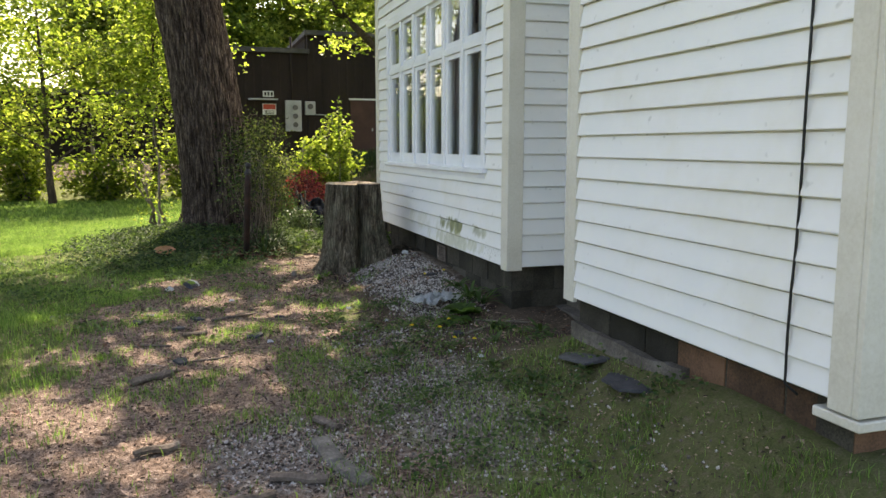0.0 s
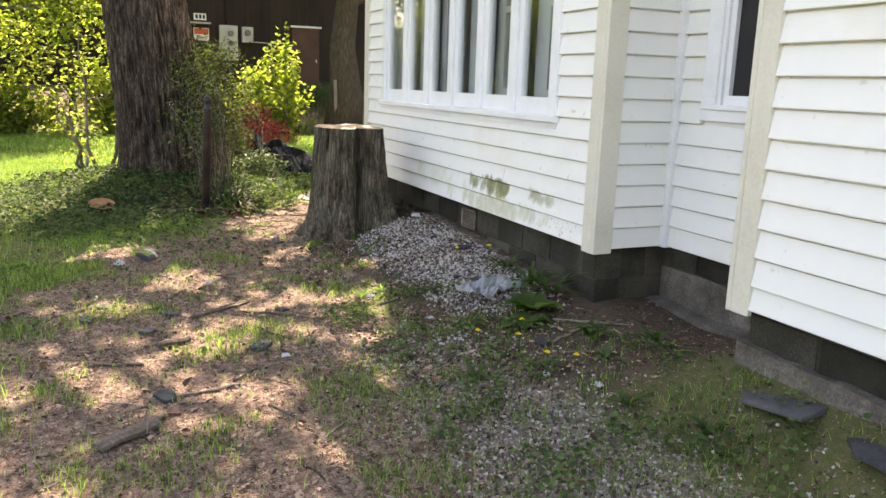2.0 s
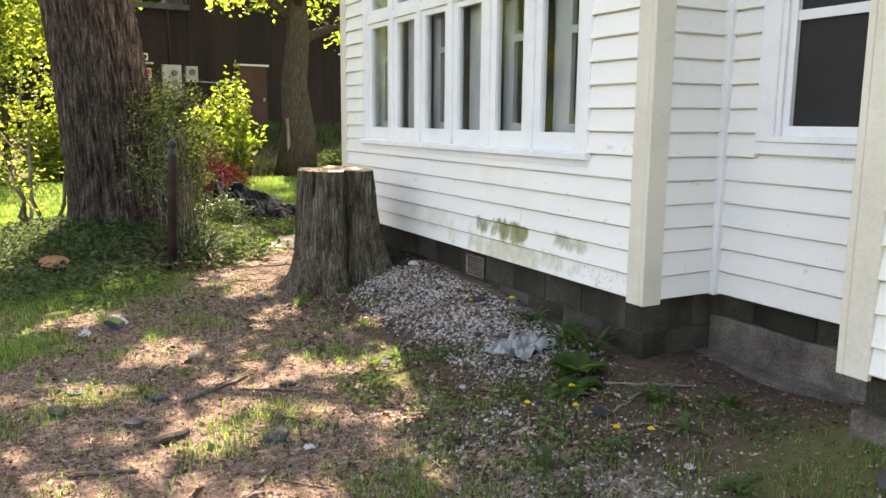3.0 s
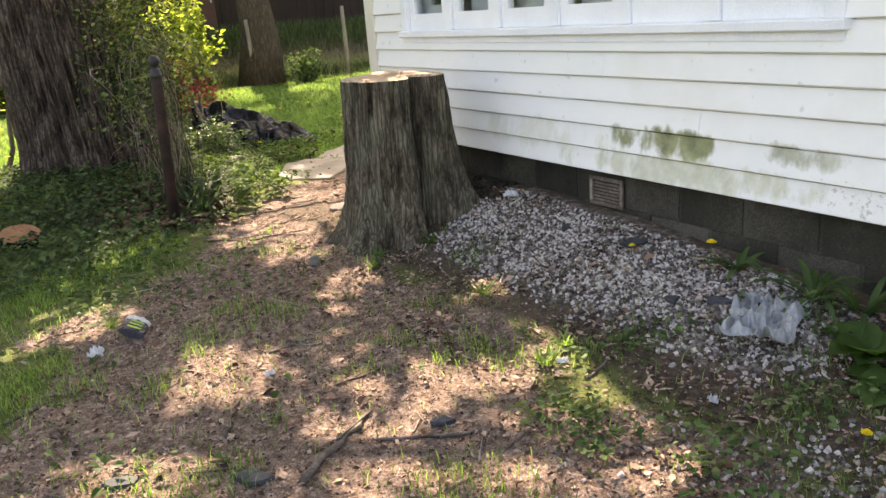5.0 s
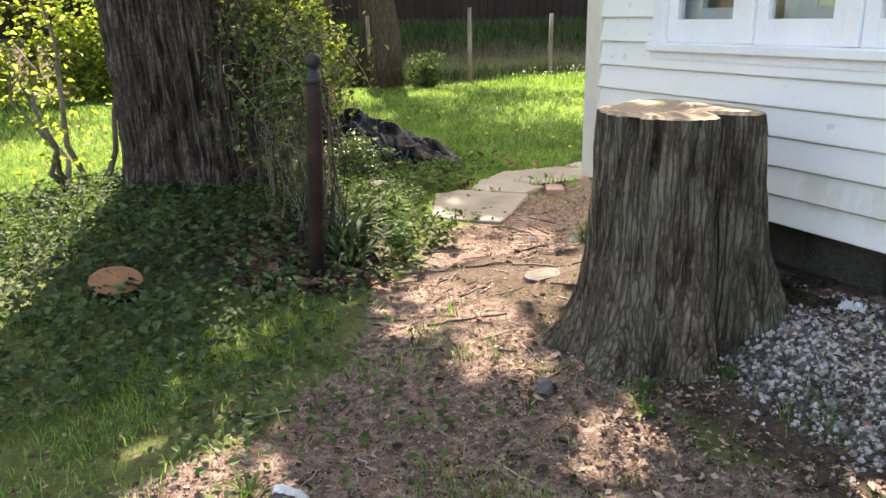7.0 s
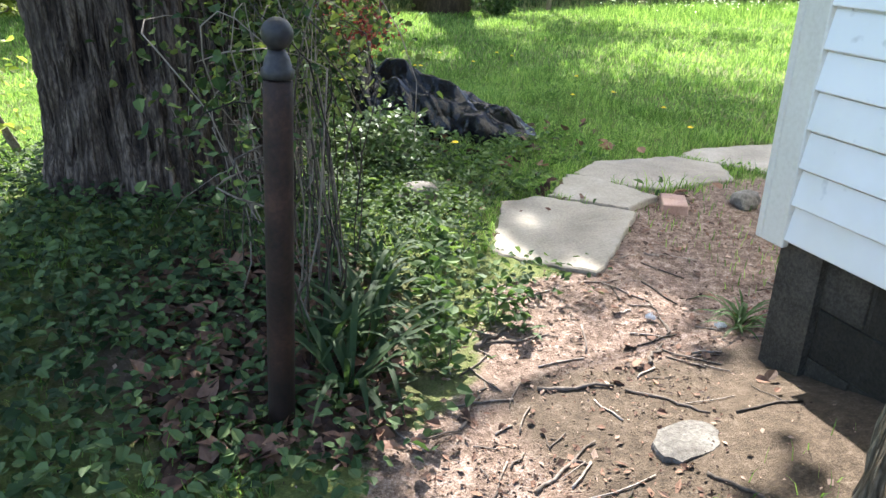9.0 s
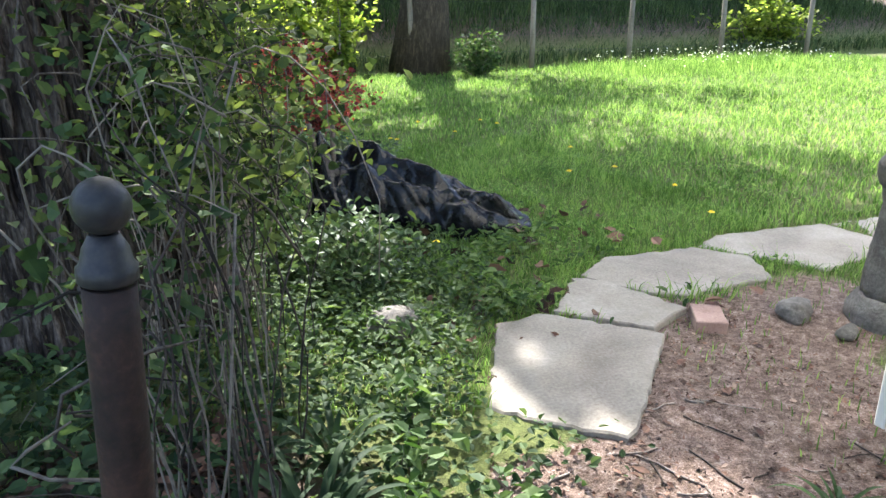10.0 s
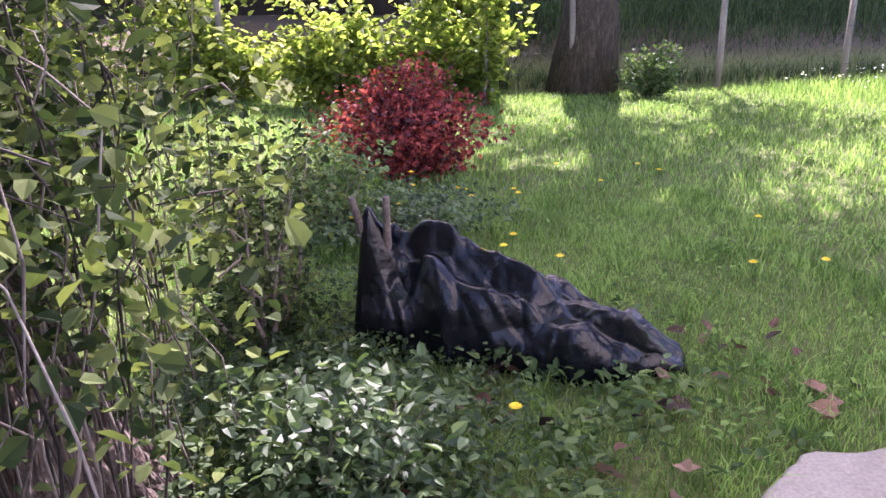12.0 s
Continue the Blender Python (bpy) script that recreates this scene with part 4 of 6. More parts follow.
FLECKS = ((0.95, 8.25, 0.2), (1.12, 8.5, 0.16), (1.15, 9.75, 0.34), (1.08, 9.2, 0.28), (1.3, 10.5, 0.42), (2.5, 11.9, 0.6), (1.9, 11.0, 0.6), (1.8, 10.3, 0.4), (-0.4, 9.0, 0.42), (-0.2, 8.7, 0.3), (1.42, 8.66, 0.18),
          (1.56, 7.75, 0.15), (1.0, 7.05, 0.26), (0.82, 6.3, 0.24), (0.2, 7.85, 0.28), (-0.3, 7.2, 0.28), (0.44, 6.85, 0.24), (-0.4, 5.9, 0.34), (-0.53, 8.7, 0.2),
          (0.9, 5.54, 0.18), (0.19, 5.35, 0.32), (-0.35, 3.9, 0.3), (0.64, 4.93, 0.2), (-0.65, 4.5, 0.34), (0.15, 6.35, 0.22), (-1.2, 9.6, 0.3), (-1.3, 7.9, 0.3))
SHADES = ((1.25, 7.35, 0.26), (1.35, 7.65, 0.2), (0.82, 8.85, 0.26), (0.65, 9.15, 0.24), (0.3, 9.4, 0.4), (0.5, 8.9, 0.42), (0.7, 8.65, 0.24), (0.6, 9.75, 0.25), (0.6, 8.2, 0.35), (1.1, 7.9, 0.2), (0.9, 8.1, 0.3), (-0.67, 7.2, 0.3), (-0.1, 6.75, 0.2), (0.19, 8.5, 0.3),
          (0.55, 6.0, 0.22), (-0.07, 4.85, 0.28), (-0.1, 4.2, 0.24), (0.15, 4.2, 0.24), (0.42, 3.75, 0.42), (0.55, 3.3, 0.4), (-0.6, 8.1, 0.35), (-0.95, 8.6, 0.35), (0.6, 5.5, 0.22))


def big_tree():
    """The old leaning tree beside the path."""
    t = thing("tree", "large old leaning tree with deeply furrowed dark bark", "tree")
    X = lambda z: 0.51 - 0.05 * z - 0.017 * z * z if z < 4 else 0.038 - 0.186 * (z - 4)
    R = lambda z: np.interp(z, [0, 0.6, 1.5, 3.5, 6, 9], [0.56, 0.52, 0.49, 0.45, 0.36, 0.22])
    me, top = trunk_mesh("trunk", lambda z: (X(z), 12.95), R, -0.1, 6.5, M_BARK, 340, 230, 0.042, [(0.2, 0.7, 0.06), (3.6, 0.6, 0.05)], 0.40, 0.30,
                         roots=[(3.4, 0.3, 0.14, 0.3), (4.6, 0.3, 0.24, 0.35), (5.7, 0.3, 0.25, 0.35), (0.4, 0.4, 0.3, 0.3)])
    part("trunk", me, M_BARK, t)
    rnd, rng = random.Random(11), np.random.default_rng(11)
    tips = []
    for k in range(16):
        bm = bmesh.new()
        z = 3.9 + k * 0.22
        a = k * 2.4 + 0.6
        L = rnd.uniform(3.6, 5.6)
        lp = limb_points((X(z), 12.95, z), (math.cos(a), math.sin(a), 0.75 + 0.05 * k), L, 8, 0.03, rnd)
        lr = rnd.uniform(0.09, 0.15)
        tube(bm, lp, [lr * (1 - 0.85 * q / 7) for q in range(8)], 7)
        for q in range(3, 8):
            for _ in range(3):
                sp = limb_points(lp[q], (rnd.uniform(-1, 1), rnd.uniform(-1, 1), rnd.uniform(-0.35, 0.5)), 1.3, 4, 0.05, rnd)
                tube(bm, sp, [lr * 0.25, lr * 0.18, lr * 0.1, 0.004], 4)
                tips.append(sp[-1]), tips.append(sp[2])
        part("limb", bm, M_BARK, t)
    # extra low limbs, above the view, added so that their leaves shade the path
    for k, (dx, dy) in enumerate(((0.35, 1.0), (0.9, 1.0), (1.5, 0.7), (-0.3, 1.0), (0.6, 0.5), (-0.9, 0.8), (1.2, 0.1))):
        bm = bmesh.new()
        lp = limb_points((X(4.3), 12.95, 4.3 + 0.15 * k), (dx, dy, 0.32), 3.2 + 0.25 * k, 8, -0.01, rnd)
        tube(bm, lp, [0.11 * (1 - 0.85 * q / 7) for q in range(8)], 7)
        for q in range(2, 8):
            for _ in range(3):
                sp = limb_points(lp[q], (rnd.uniform(-1, 1), rnd.uniform(-1, 1), rnd.uniform(0.0, 0.6)), 1.1, 4, 0.02, rnd)
                tube(bm, sp, [0.025, 0.018, 0.01, 0.004], 4)
                tips.append(sp[-1]), tips.append(sp[2])
        part("limb", bm, M_BARK, t)
    tips = [p for p in tips if p.z > 4.4]
    # unseen twigs and sprays added to shade the SHADES spots, gaps cut where sun flecks lie
    slope = Vector((SUN_DIR.x, SUN_DIR.y, math.tan(SUN_EL)))
    for x, y, r in SHADES:
        line = [Vector((x, y, 0)) + slope * (3.8 + 0.2 * q) for q in range(24)]
        near, end = min(((a, b) for a in tips for b in line), key=lambda ab: (ab[0] - ab[1]).length)
        if (near - end).length < 1.6:
            part("limb", tube(bmesh.new(), [near, near.lerp(end, 0.5) + Vector((0, 0, 0.06)), end], [0.012, 0.008, 0.004], 4), M_BARK, t)
            tips += [end + Vector((rnd.uniform(-1, 1) * r * 0.7, rnd.uniform(-1, 1) * r * 0.7, rnd.uniform(-0.3, 0.3))) for _ in range(int(4 + 75 * r * r))]
    crown("crown", tips, 10, 0.17, 0.15, M_LEAF, rng, t, 0.6, FLECKS)
    return t


big_tree()


def stump():
    """The sawn-off stump: fluted bark, root flare, fresh pale cut."""
    s = thing("tree_stump", "tall sawn-off stump with fluted grey-brown bark, pale cut top", "tree stump", at=pose(1.86, 9.12, 0))
    R = lambda z: np.interp(z, [0, 0.2, 0.5, 1.06], [0.37, 0.35, 0.325, 0.302])
    me, top = trunk_mesh("bark", lambda z: (0, 0), R, -0.05, 1.06, M_STUMPBARK, 340, 110, 0.022,
                         [(5.4, 0.40, 0.15), (4.82, 0.17, -0.42), (4.2, 0.4, 0.05), (3.5, 0.5, 0.05), (1.2, 0.4, 0.08)], 0.16, 0.16,
                         roots=[(5.55, 0.42, 0.34, 0.27), (4.38, 0.22, 0.16, 0.2), (3.55, 0.45, 0.15, 0.24), (2.6, 0.3, 0.2, 0.15), (0.6, 0.4, 0.25, 0.2)])
    part("bark", me, M_STUMPBARK, s)
    bm = bmesh.new()
    ring0 = [bm.verts.new(v + Vector((0, 0, 0.0))) for v in top]
    prev = ring0
    for f, dz in ((0.94, 0.010), (0.6, 0.014), (0.25, 0.006)):
        ring = [bm.verts.new((v.x * f, v.y * f, v.z + dz + 0.006 * math.sin(v.x * 14))) for v in top]
        for k in range(len(top)):
            j = (k + 1) % len(top)
            bm.faces.new((prev[k], prev[j], ring[j], ring[k]))
        prev = ring
    bm.faces.new(prev)
    part("cut_face", bm, M_CUT, s, "pale freshly sawn wood with rings")
    splinter = bmesh.new()
    tube(splinter, [(0.02, -0.08, 1.06), (0.05, -0.05, 1.083), (0.07, -0.03, 1.075)], [0.016, 0.012, 0.005], 5)
    part("splinter", splinter, M_CUT, s)
    for k, (a, L) in enumerate(((5.6, 0.6), (5.95, 0.75), (0.15, 0.6))):
        pts = []
        for q in range(7):
            d = 0.36 + L * q / 6
            aa = a + 0.12 * math.sin(q * 1.3 + k)
            x, y = math.cos(aa) * d, math.sin(aa) * d
            pts.append((x, y, float(ground_z(1.86 + x, 9.12 + y)) + 0.03 * (1 - q / 6) - 0.03))
        part("root", tube(bmesh.new(), pts, [0.075 * (1 - 0.8 * q / 6) for q in range(7)], 8), M_STUMPBARK, s)


stump()


# ---- iron post, flagstones, loose things ----
def iron_post():
    p = thing("iron_post", "rusty round iron post with a black ball top", "post", at=pose(0.70, 10.64, float(ground_z(0.70, 10.64)), 0, 2.7))
    z = 1.25 - float(ground_z(0.70, 10.64))
    part("shaft", tube(bmesh.new(), [(0, 0, -0.1), (0, 0, z - 0.21), (0.001, 0, z - 0.13)], [0.042, 0.041, 0.040], 20), M_RUST, p)
    part("collar", tube(bmesh.new(), [(0, 0, z - 0.125), (0, 0, z - 0.12), (0, 0, z - 0.10), (0, 0, z - 0.095), (0, 0, z - 0.072), (0, 0, z - 0.05)], [0.040, 0.045, 0.045, 0.039, 0.034, 0.022], 20), M_IRON, p, "black iron collar")
    bm = bmesh.new()
    bmesh.ops.create_uvsphere(bm, u_segments=24, v_segments=16, radius=0.043, matrix=Matrix.Translation((0, 0, z - 0.008)))
    for f in bm.faces:
        f.smooth = True
    part("ball_finial", bm, M_IRON, p, "chipped black iron ball")


iron_post()

FLAGS = (
    [(1.96, 11.83), (2.33, 12.52), (2.60, 12.56), (3.02, 12.13), (2.47, 11.55), (2.35, 11.46)],
    [(2.68, 12.57), (3.02, 12.95), (3.16, 12.86), (3.32, 12.36), (3.02, 12.22)],
    [(3.08, 12.98), (3.36, 13.18), (3.98, 13.13), (4.22, 12.86), (4.08, 12.54), (3.48, 12.52), (3.28, 12.62)],
    [(4.06, 13.16), (4.32, 13.32), (5.2, 13.25), (5.3, 12.65), (4.48, 12.55), (4.30, 12.86)],
    [(5.28, 13.25), (6.1, 13.2), (6.2, 12.5), (5.38, 12.6)],
)
for k, o in enumerate(FLAGS):
    cx, cy = sum(p[0] for p in o) / len(o), sum(p[1] for p in o) / len(o)
    z = float(ground_z(cx, cy))
    f = part("flagstone", uneven_slab(bmesh.new(), [(x - cx, y - cy) for x, y in o], -0.05, 0.022, 0.014, k), M_FLAG)
    f.matrix_world = pose(cx, cy, z, random.Random(k).uniform(-0.6, 0.6), random.Random(k + 9).uniform(-0.6, 0.6))
    tagged(f, "flat irregular tan flagstone set in the ground" if k else "large pale tan flagstone at the end of the dirt path", "flagstone", "flagstone path")

pv = boxed(-0.075, 0.075, -0.115, 0.115, -0.01, 0.055, bevel=0.005)
pv = part("brick", pv, M_PAVER)
pv.matrix_world = pose(3.355, 12.225, float(ground_z(3.35, 12.2)) + 0.005, 0, 0, -30)
tagged(pv, "pinkish brick paver lying beside the flagstones", "brick")


def rock(name, label, x, y, size, material, seed, sink=0.25, rz=0.0, group=""):
    bm = bmesh.new()
    bmesh.ops.create_icosphere(bm, subdivisions=4, radius=1.0)
    o = Vector((seed * 3.7, seed * 1.9, seed))
    for v in bm.verts:
        v.co *= 1 + 0.28 * noise.noise(v.co * 1.1 + o) + 0.1 * noise.noise(v.co * 3 + o) + 0.03 * noise.noise(v.co * 9 + o)
        v.co = Vector((v.co.x * size[0], v.co.y * size[1], v.co.z * size[2]))
    for f in bm.faces:
        f.smooth = True
    ob = part(name, bm, material)
    ob.matrix_world = pose(x, y, float(ground_z(x, y)) + size[2] * (1 - 2 * sink), 0, 0, rz)
    return tagged(ob, label, "rock", group)


rock("rock", "pale rough field stone in the groundcover", 1.80, 12.50, (0.15, 0.10, 0.085), M_ROCK, 2, 0.2, 20)
rock("rock", "whitish lumpy stone at the edge of the flagstones", 3.80, 12.10, (0.11, 0.08, 0.06), M_ROCK, 5, 0.2, 30)
rock("rock", "small grey stone by the house corner", 3.86, 11.84, (0.06, 0.05, 0.04), M_ROCK, 7, 0.2, 0)
rock("rock", "small pale stone beside the stump", 1.12, 8.93, (0.035, 0.03, 0.045), M_ROCK, 8, 0.2, 0)
flat = part("flat_stone", uneven_slab(bmesh.new(), [(-0.13, -0.03), (-0.1, -0.075), (-0.02, -0.09), (0.07, -0.075), (0.125, -0.02), (0.115, 0.04), (0.05, 0.075), (-0.06, 0.07), (-0.12, 0.03)], -0.03, 0.016, 0.006, 31), M_ROCK)
flat.matrix_world = pose(1.90, 10.16, float(ground_z(1.90, 10.16)), 1, -1, 10)
tagged(flat, "small flat stone sunk in the path", "stone")


def slate(x, y, size, rz, seed, label="thin broken piece of dark slate lying on the soil"):
    rnd = random.Random(seed)
    n = rnd.choice((4, 5, 6))
    o = [(size * rnd.uniform(0.7, 1.1) * math.cos(k * math.tau / n), size * rnd.uniform(0.4, 0.75) * math.sin(k * math.tau / n)) for k in range(n)]
    ob = part("slate_piece", uneven_slab(bmesh.new(), o, -0.004, 0.014, 0.006, seed), M_SLATE)
    ob.matrix_world = pose(x, y, float(ground_z(x, y)) + 0.004, rnd.uniform(-6, 6), rnd.uniform(-6, 6), rz)
    tagged(ob, label, "slate", "broken slates")


for k, (x, y, s) in enumerate(((2.30, 7.42, 0.10), (2.02, 6.92, 0.07), (2.12, 6.75, 0.09), (0.02, 6.93, 0.08), (-0.12, 6.6, 0.07), (0.45, 6.15, 0.10), (-0.45, 6.95, 0.09),
                               (0.72, 6.85, 0.05), (2.5, 4.3, 0.22), (2.38, 3.7, 0.26), (-0.1, 5.6, 0.09), (-0.35, 7.2, 0.06), (2.25, 7.9, 0.06), (1.95, 5.6, 0.08))):
    if not (x > 2.35 and 2.3 < y < 4.66):
        slate(x, y, s, k * 47, k)
slate(2.29, 4.2, 0.26, 84, 41, "large dark flat stone lying along the wall")
slate(2.27, 3.62, 0.28, 96, 42, "large dark flat stone lying along the wall")


def stick(x, y, length, rz, r, seed, material=None, label="dead brown stick lying on the soil", lift=0.0):
    rnd = random.Random(seed)
    bm = bmesh.new()
    pts = []
    for k in range(9):
        u = (k / 8 - 0.5) * length
        px, py = x + math.cos(radians(rz)) * u + rnd.uniform(-0.012, 0.012), y + math.sin(radians(rz)) * u + rnd.uniform(-0.012, 0.012)
        pts.append((px - x, py - y, float(ground_z(px, py)) + r * 0.8 + lift))
    tube(bm, pts, [r * rnd.uniform(0.75, 1.15) * (1 - 0.4 * k / 8) for k in range(9)], 7)
    if length > 0.3:
        b = Vector(pts[5])
        tube(bm, [b, b + Vector((rnd.uniform(-0.1, 0.1), rnd.uniform(-0.1, 0.1), 0.02)), b + Vector((rnd.uniform(-0.2, 0.2), rnd.uniform(-0.2, 0.2), 0.02))], [r * 0.5, r * 0.4, r * 0.15], 5)
    ob = part("stick", bm, material or M_TWIG)
    ob.location = (x, y, 0)
    tagged(ob, label, "stick", "fallen sticks")


STICKS = ((0.35, 6.95, 0.5, 35, 0.014), (0.62, 6.80, 0.35, -35, 0.009), (-0.25, 5.25, 0.35, 40, 0.02), (0.55, 7.9, 0.25, 10, 0.008), (0.1, 7.4, 0.3, 60, 0.008),
          (2.38, 5.72, 0.45, -40, 0.012), (2.15, 5.62, 0.30, 15, 0.010), (2.0, 5.4, 0.3, -30, 0.009), (0.75, 9.6, 0.3, 25, 0.006), (1.2, 9.75, 0.4, -10, 0.006),
          (1.5, 10.2, 0.35, 30, 0.007), (1.75, 10.6, 0.28, -15, 0.009), (2.2, 10.75, 0.2, 35, 0.010), (1.35, 10.6, 0.3, 50, 0.006), (1.7, 11.0, 0.35, 5, 0.007),
          (1.62, 11.05, 0.26, 35, 0.012), (2.0, 10.4, 0.3, -60, 0.006), (2.4, 11.0, 0.3, 70, 0.006), (-0.6, 8.0, 0.4, 25, 0.008), (-0.9, 8.2, 0.3, 10, 0.012),
          (0.1, 5.6, 0.3, 5, 0.011), (-0.3, 6.1, 0.28, -15, 0.012), (0.3, 5.75, 0.2, 50, 0.010), (1.5, 6.8, 0.3, 20, 0.007), (1.3, 7.5, 0.25, -30, 0.007), (1.9, 9.85, 0.3, -70, 0.007))
for k, (x, y, L, rz, r) in enumerate(STICKS):
    pale = k in (5, 6, 7)
    stick(x, y, L, rz, r, k + 50, M_FENCEPOST if pale else None, "bleached pale stick among weeds" if pale else "dead brown stick lying on the soil")


def bark_slab(x, y, length, wide, rz, seed):
    rnd = random.Random(seed)
    bm = bmesh.new()
    n, rows = 10, []
    for k in range(n + 1):
        u = (k / n - 0.5) * length
        w = wide * (0.5 + 0.4 * math.sin(math.pi * (0.15 + 0.7 * k / n))) * rnd.uniform(0.8, 1.1)
        z = 0.006 * math.sin(k * 0.6)
        rows.append([bm.verts.new((u, s * w / 2, z + h + 0.012 * (1 - s * s))) for h in (0.0, 0.018) for s in (-1, -0.3, 0.3, 1)])
    for a, b in zip(rows, rows[1:]):
        for i in range(3):
            bm.faces.new((a[i], b[i], b[i + 1], a[i + 1]))
            bm.faces.new((a[4 + i], a[5 + i], b[5 + i], b[4 + i]))
        bm.faces.new((a[0], a[4], b[4], b[0])), bm.faces.new((a[3], b[3], b[7], a[7]))
    for r in (rows[0], rows[-1]):
        bm.faces.new((r[0], r[1], r[2], r[3], r[7], r[6], r[5], r[4]))
    bmesh.ops.recalc_face_normals(bm, faces=bm.faces)
    ob = part("bark_piece", bm, M_TWIG)
    ob.matrix_world = pose(x, y, float(ground_z(x, y)) + 0.012, 0, 0, rz)
    tagged(ob, "curled slab of dead bark lying on the path", "bark piece", "bark pieces")


for k, a in enumerate(((-0.28, 5.18, 0.30, 0.09, 38), (0.42, 3.35, 0.26, 0.07, -20), (0.15, 3.2, 0.3, 0.06, 10), (0.66, 4.05, 0.2, 0.06, -60), (-0.2, 3.9, 0.22, 0.06, 20), (0.0, 6.35, 0.2, 0.05, 25))):
    bark_slab(*a, k)

def stone_pedestal(x, y):
    """A rough, weathered stone pedestal: a wide foot, a waisted shaft and a cap."""
    z0 = float(ground_z(x, y))
    p = thing("stone_pedestal", "rough weathered grey stone pedestal behind the house corner", "pedestal", at=pose(x, y, z0))
    for name, rings in (("foot", ((-0.05, 0.21), (0.05, 0.215), (0.10, 0.19), (0.13, 0.17))), ("shaft", ((0.131, 0.155), (0.25, 0.15), (0.45, 0.135), (0.60, 0.13), (0.68, 0.14))),
                        ("cap", ((0.681, 0.15), (0.72, 0.165), (0.79, 0.17), (0.82, 0.15)))):
        bm = bmesh.new()
        rows = []
        for q in range(13):
            z = rings[0][0] + (rings[-1][0] - rings[0][0]) * q / 12
            r = float(np.interp(z, [k[0] for k in rings], [k[1] for k in rings]))
            row = []
            for i in range(32):
                a = i * math.tau / 32
                rr = r * (1 + 0.09 * noise.noise(Vector((math.cos(a) * 2, math.sin(a) * 2, z * 6))) + 0.05 * noise.noise(Vector((math.cos(a) * 6, math.sin(a) * 6, z * 18))))
                row.append(bm.verts.new((rr * math.cos(a), rr * math.sin(a), z)))
            rows.append(row)
        for a, b in zip(rows, rows[1:]):
            for i in range(32):
                bm.faces.new((a[i], a[(i + 1) % 32], b[(i + 1) % 32], b[i])).smooth = True
        bm.faces.new(rows[0][::-1]), bm.faces.new(rows[-1])
        part(name, bm, M_ROCK, p)


stone_pedestal(4.24, 11.92)

# curved stone edging near the start of the path
for k, (x, y, rz, L) in enumerate(((0.60, 3.66, -84, 0.30), (0.665, 3.38, -65, 0.26))):
    e = part("edging_stone", boxed(-L / 2, L / 2, -0.05, 0.05, -0.08, 0.022, bevel=0.015), M_ROCK)
    e.matrix_world = pose(x, y, float(ground_z(x, y)), 4 * k - 3, 3, rz)
    tagged(e, "worn grey concrete edging stone sunk in the soil", "edging stone", "path edging")


def crumpled(name, label, category, x, y, size, material, seed, height=0.05, lift=0.0, rz=0.0):
    """A crumpled sheet of film with some thickness."""
    n = 18
    vs = []
    for j in range(n + 1):
        for i in range(n + 1):
            u, v = i / n - 0.5, j / n - 0.5
            p = Vector((u * 4 + seed, v * 4 - seed, 0))
            edge = 1 + 0.35 * noise.noise(Vector((u * 3, v * 3, seed)))
            z = height * (0.5 + abs(noise.noise(p * 1.2)) * 1.6 + 0.5 * noise.noise(p * 3)) * (1 - 1.2 * max(abs(u), abs(v)) ** 2)
            vs.append((u * size[0] * edge, v * size[1] * edge, max(0.002, z)))
    fs = [(j * (n + 1) + i, j * (n + 1) + i + 1, (j + 1) * (n + 1) + i + 1, (j + 1) * (n + 1) + i) for j in range(n) for i in range(n)]
    ob = part(name, mesh_of(name, vs, fs, material, False), material)
    sol = ob.modifiers.new("thickness", "SOLIDIFY")
    sol.thickness = 0.0015
    ob.matrix_world = pose(x, y, float(ground_z(x, y)) + lift + 0.006, 0, 0, rz)
    return tagged(ob, label, category)


M_CLEAR = surf("cloudy_plastic_film", [(0.20, 0.21, 0.23), (0.32, 0.335, 0.36), (0.48, 0.49, 0.52)], 9, 60, 0.35, 0.3, 0.006, trans=0.25, spec=0.6)
crumpled("plastic_sheet", "crumpled cloudy plastic sheet on the gravel", "plastic sheet", 2.07, 6.48, (0.42, 0.26), M_CLEAR, 3, 0.09, 0.0, 25)
crumpled("paper_scrap", "white crumpled paper scrap on the gravel heap", "litter", 2.33, 8.52, (0.04, 0.09), M_LITTER, 5, 0.05, 0.0, 20)
crumpled("paper_scrap", "white curled paper scrap on the path's edge", "litter", -0.23, 8.43, (0.07, 0.06), M_LITTER, 8, 0.04, 0.0, 70)
for k, (x, y) in enumerate(((0.55, 5.95), (1.55, 6.3), (1.9, 4.95), (1.35, 6.9), (0.35, 7.65), (1.75, 5.2), (2.35, 11.0), (2.6, 10.85))):
    crumpled("paper_scrap", "tiny white paper scrap on the soil", "litter", x, y, (0.045, 0.03), M_LITTER, 20 + k, 0.02, 0.0, 50 * k)


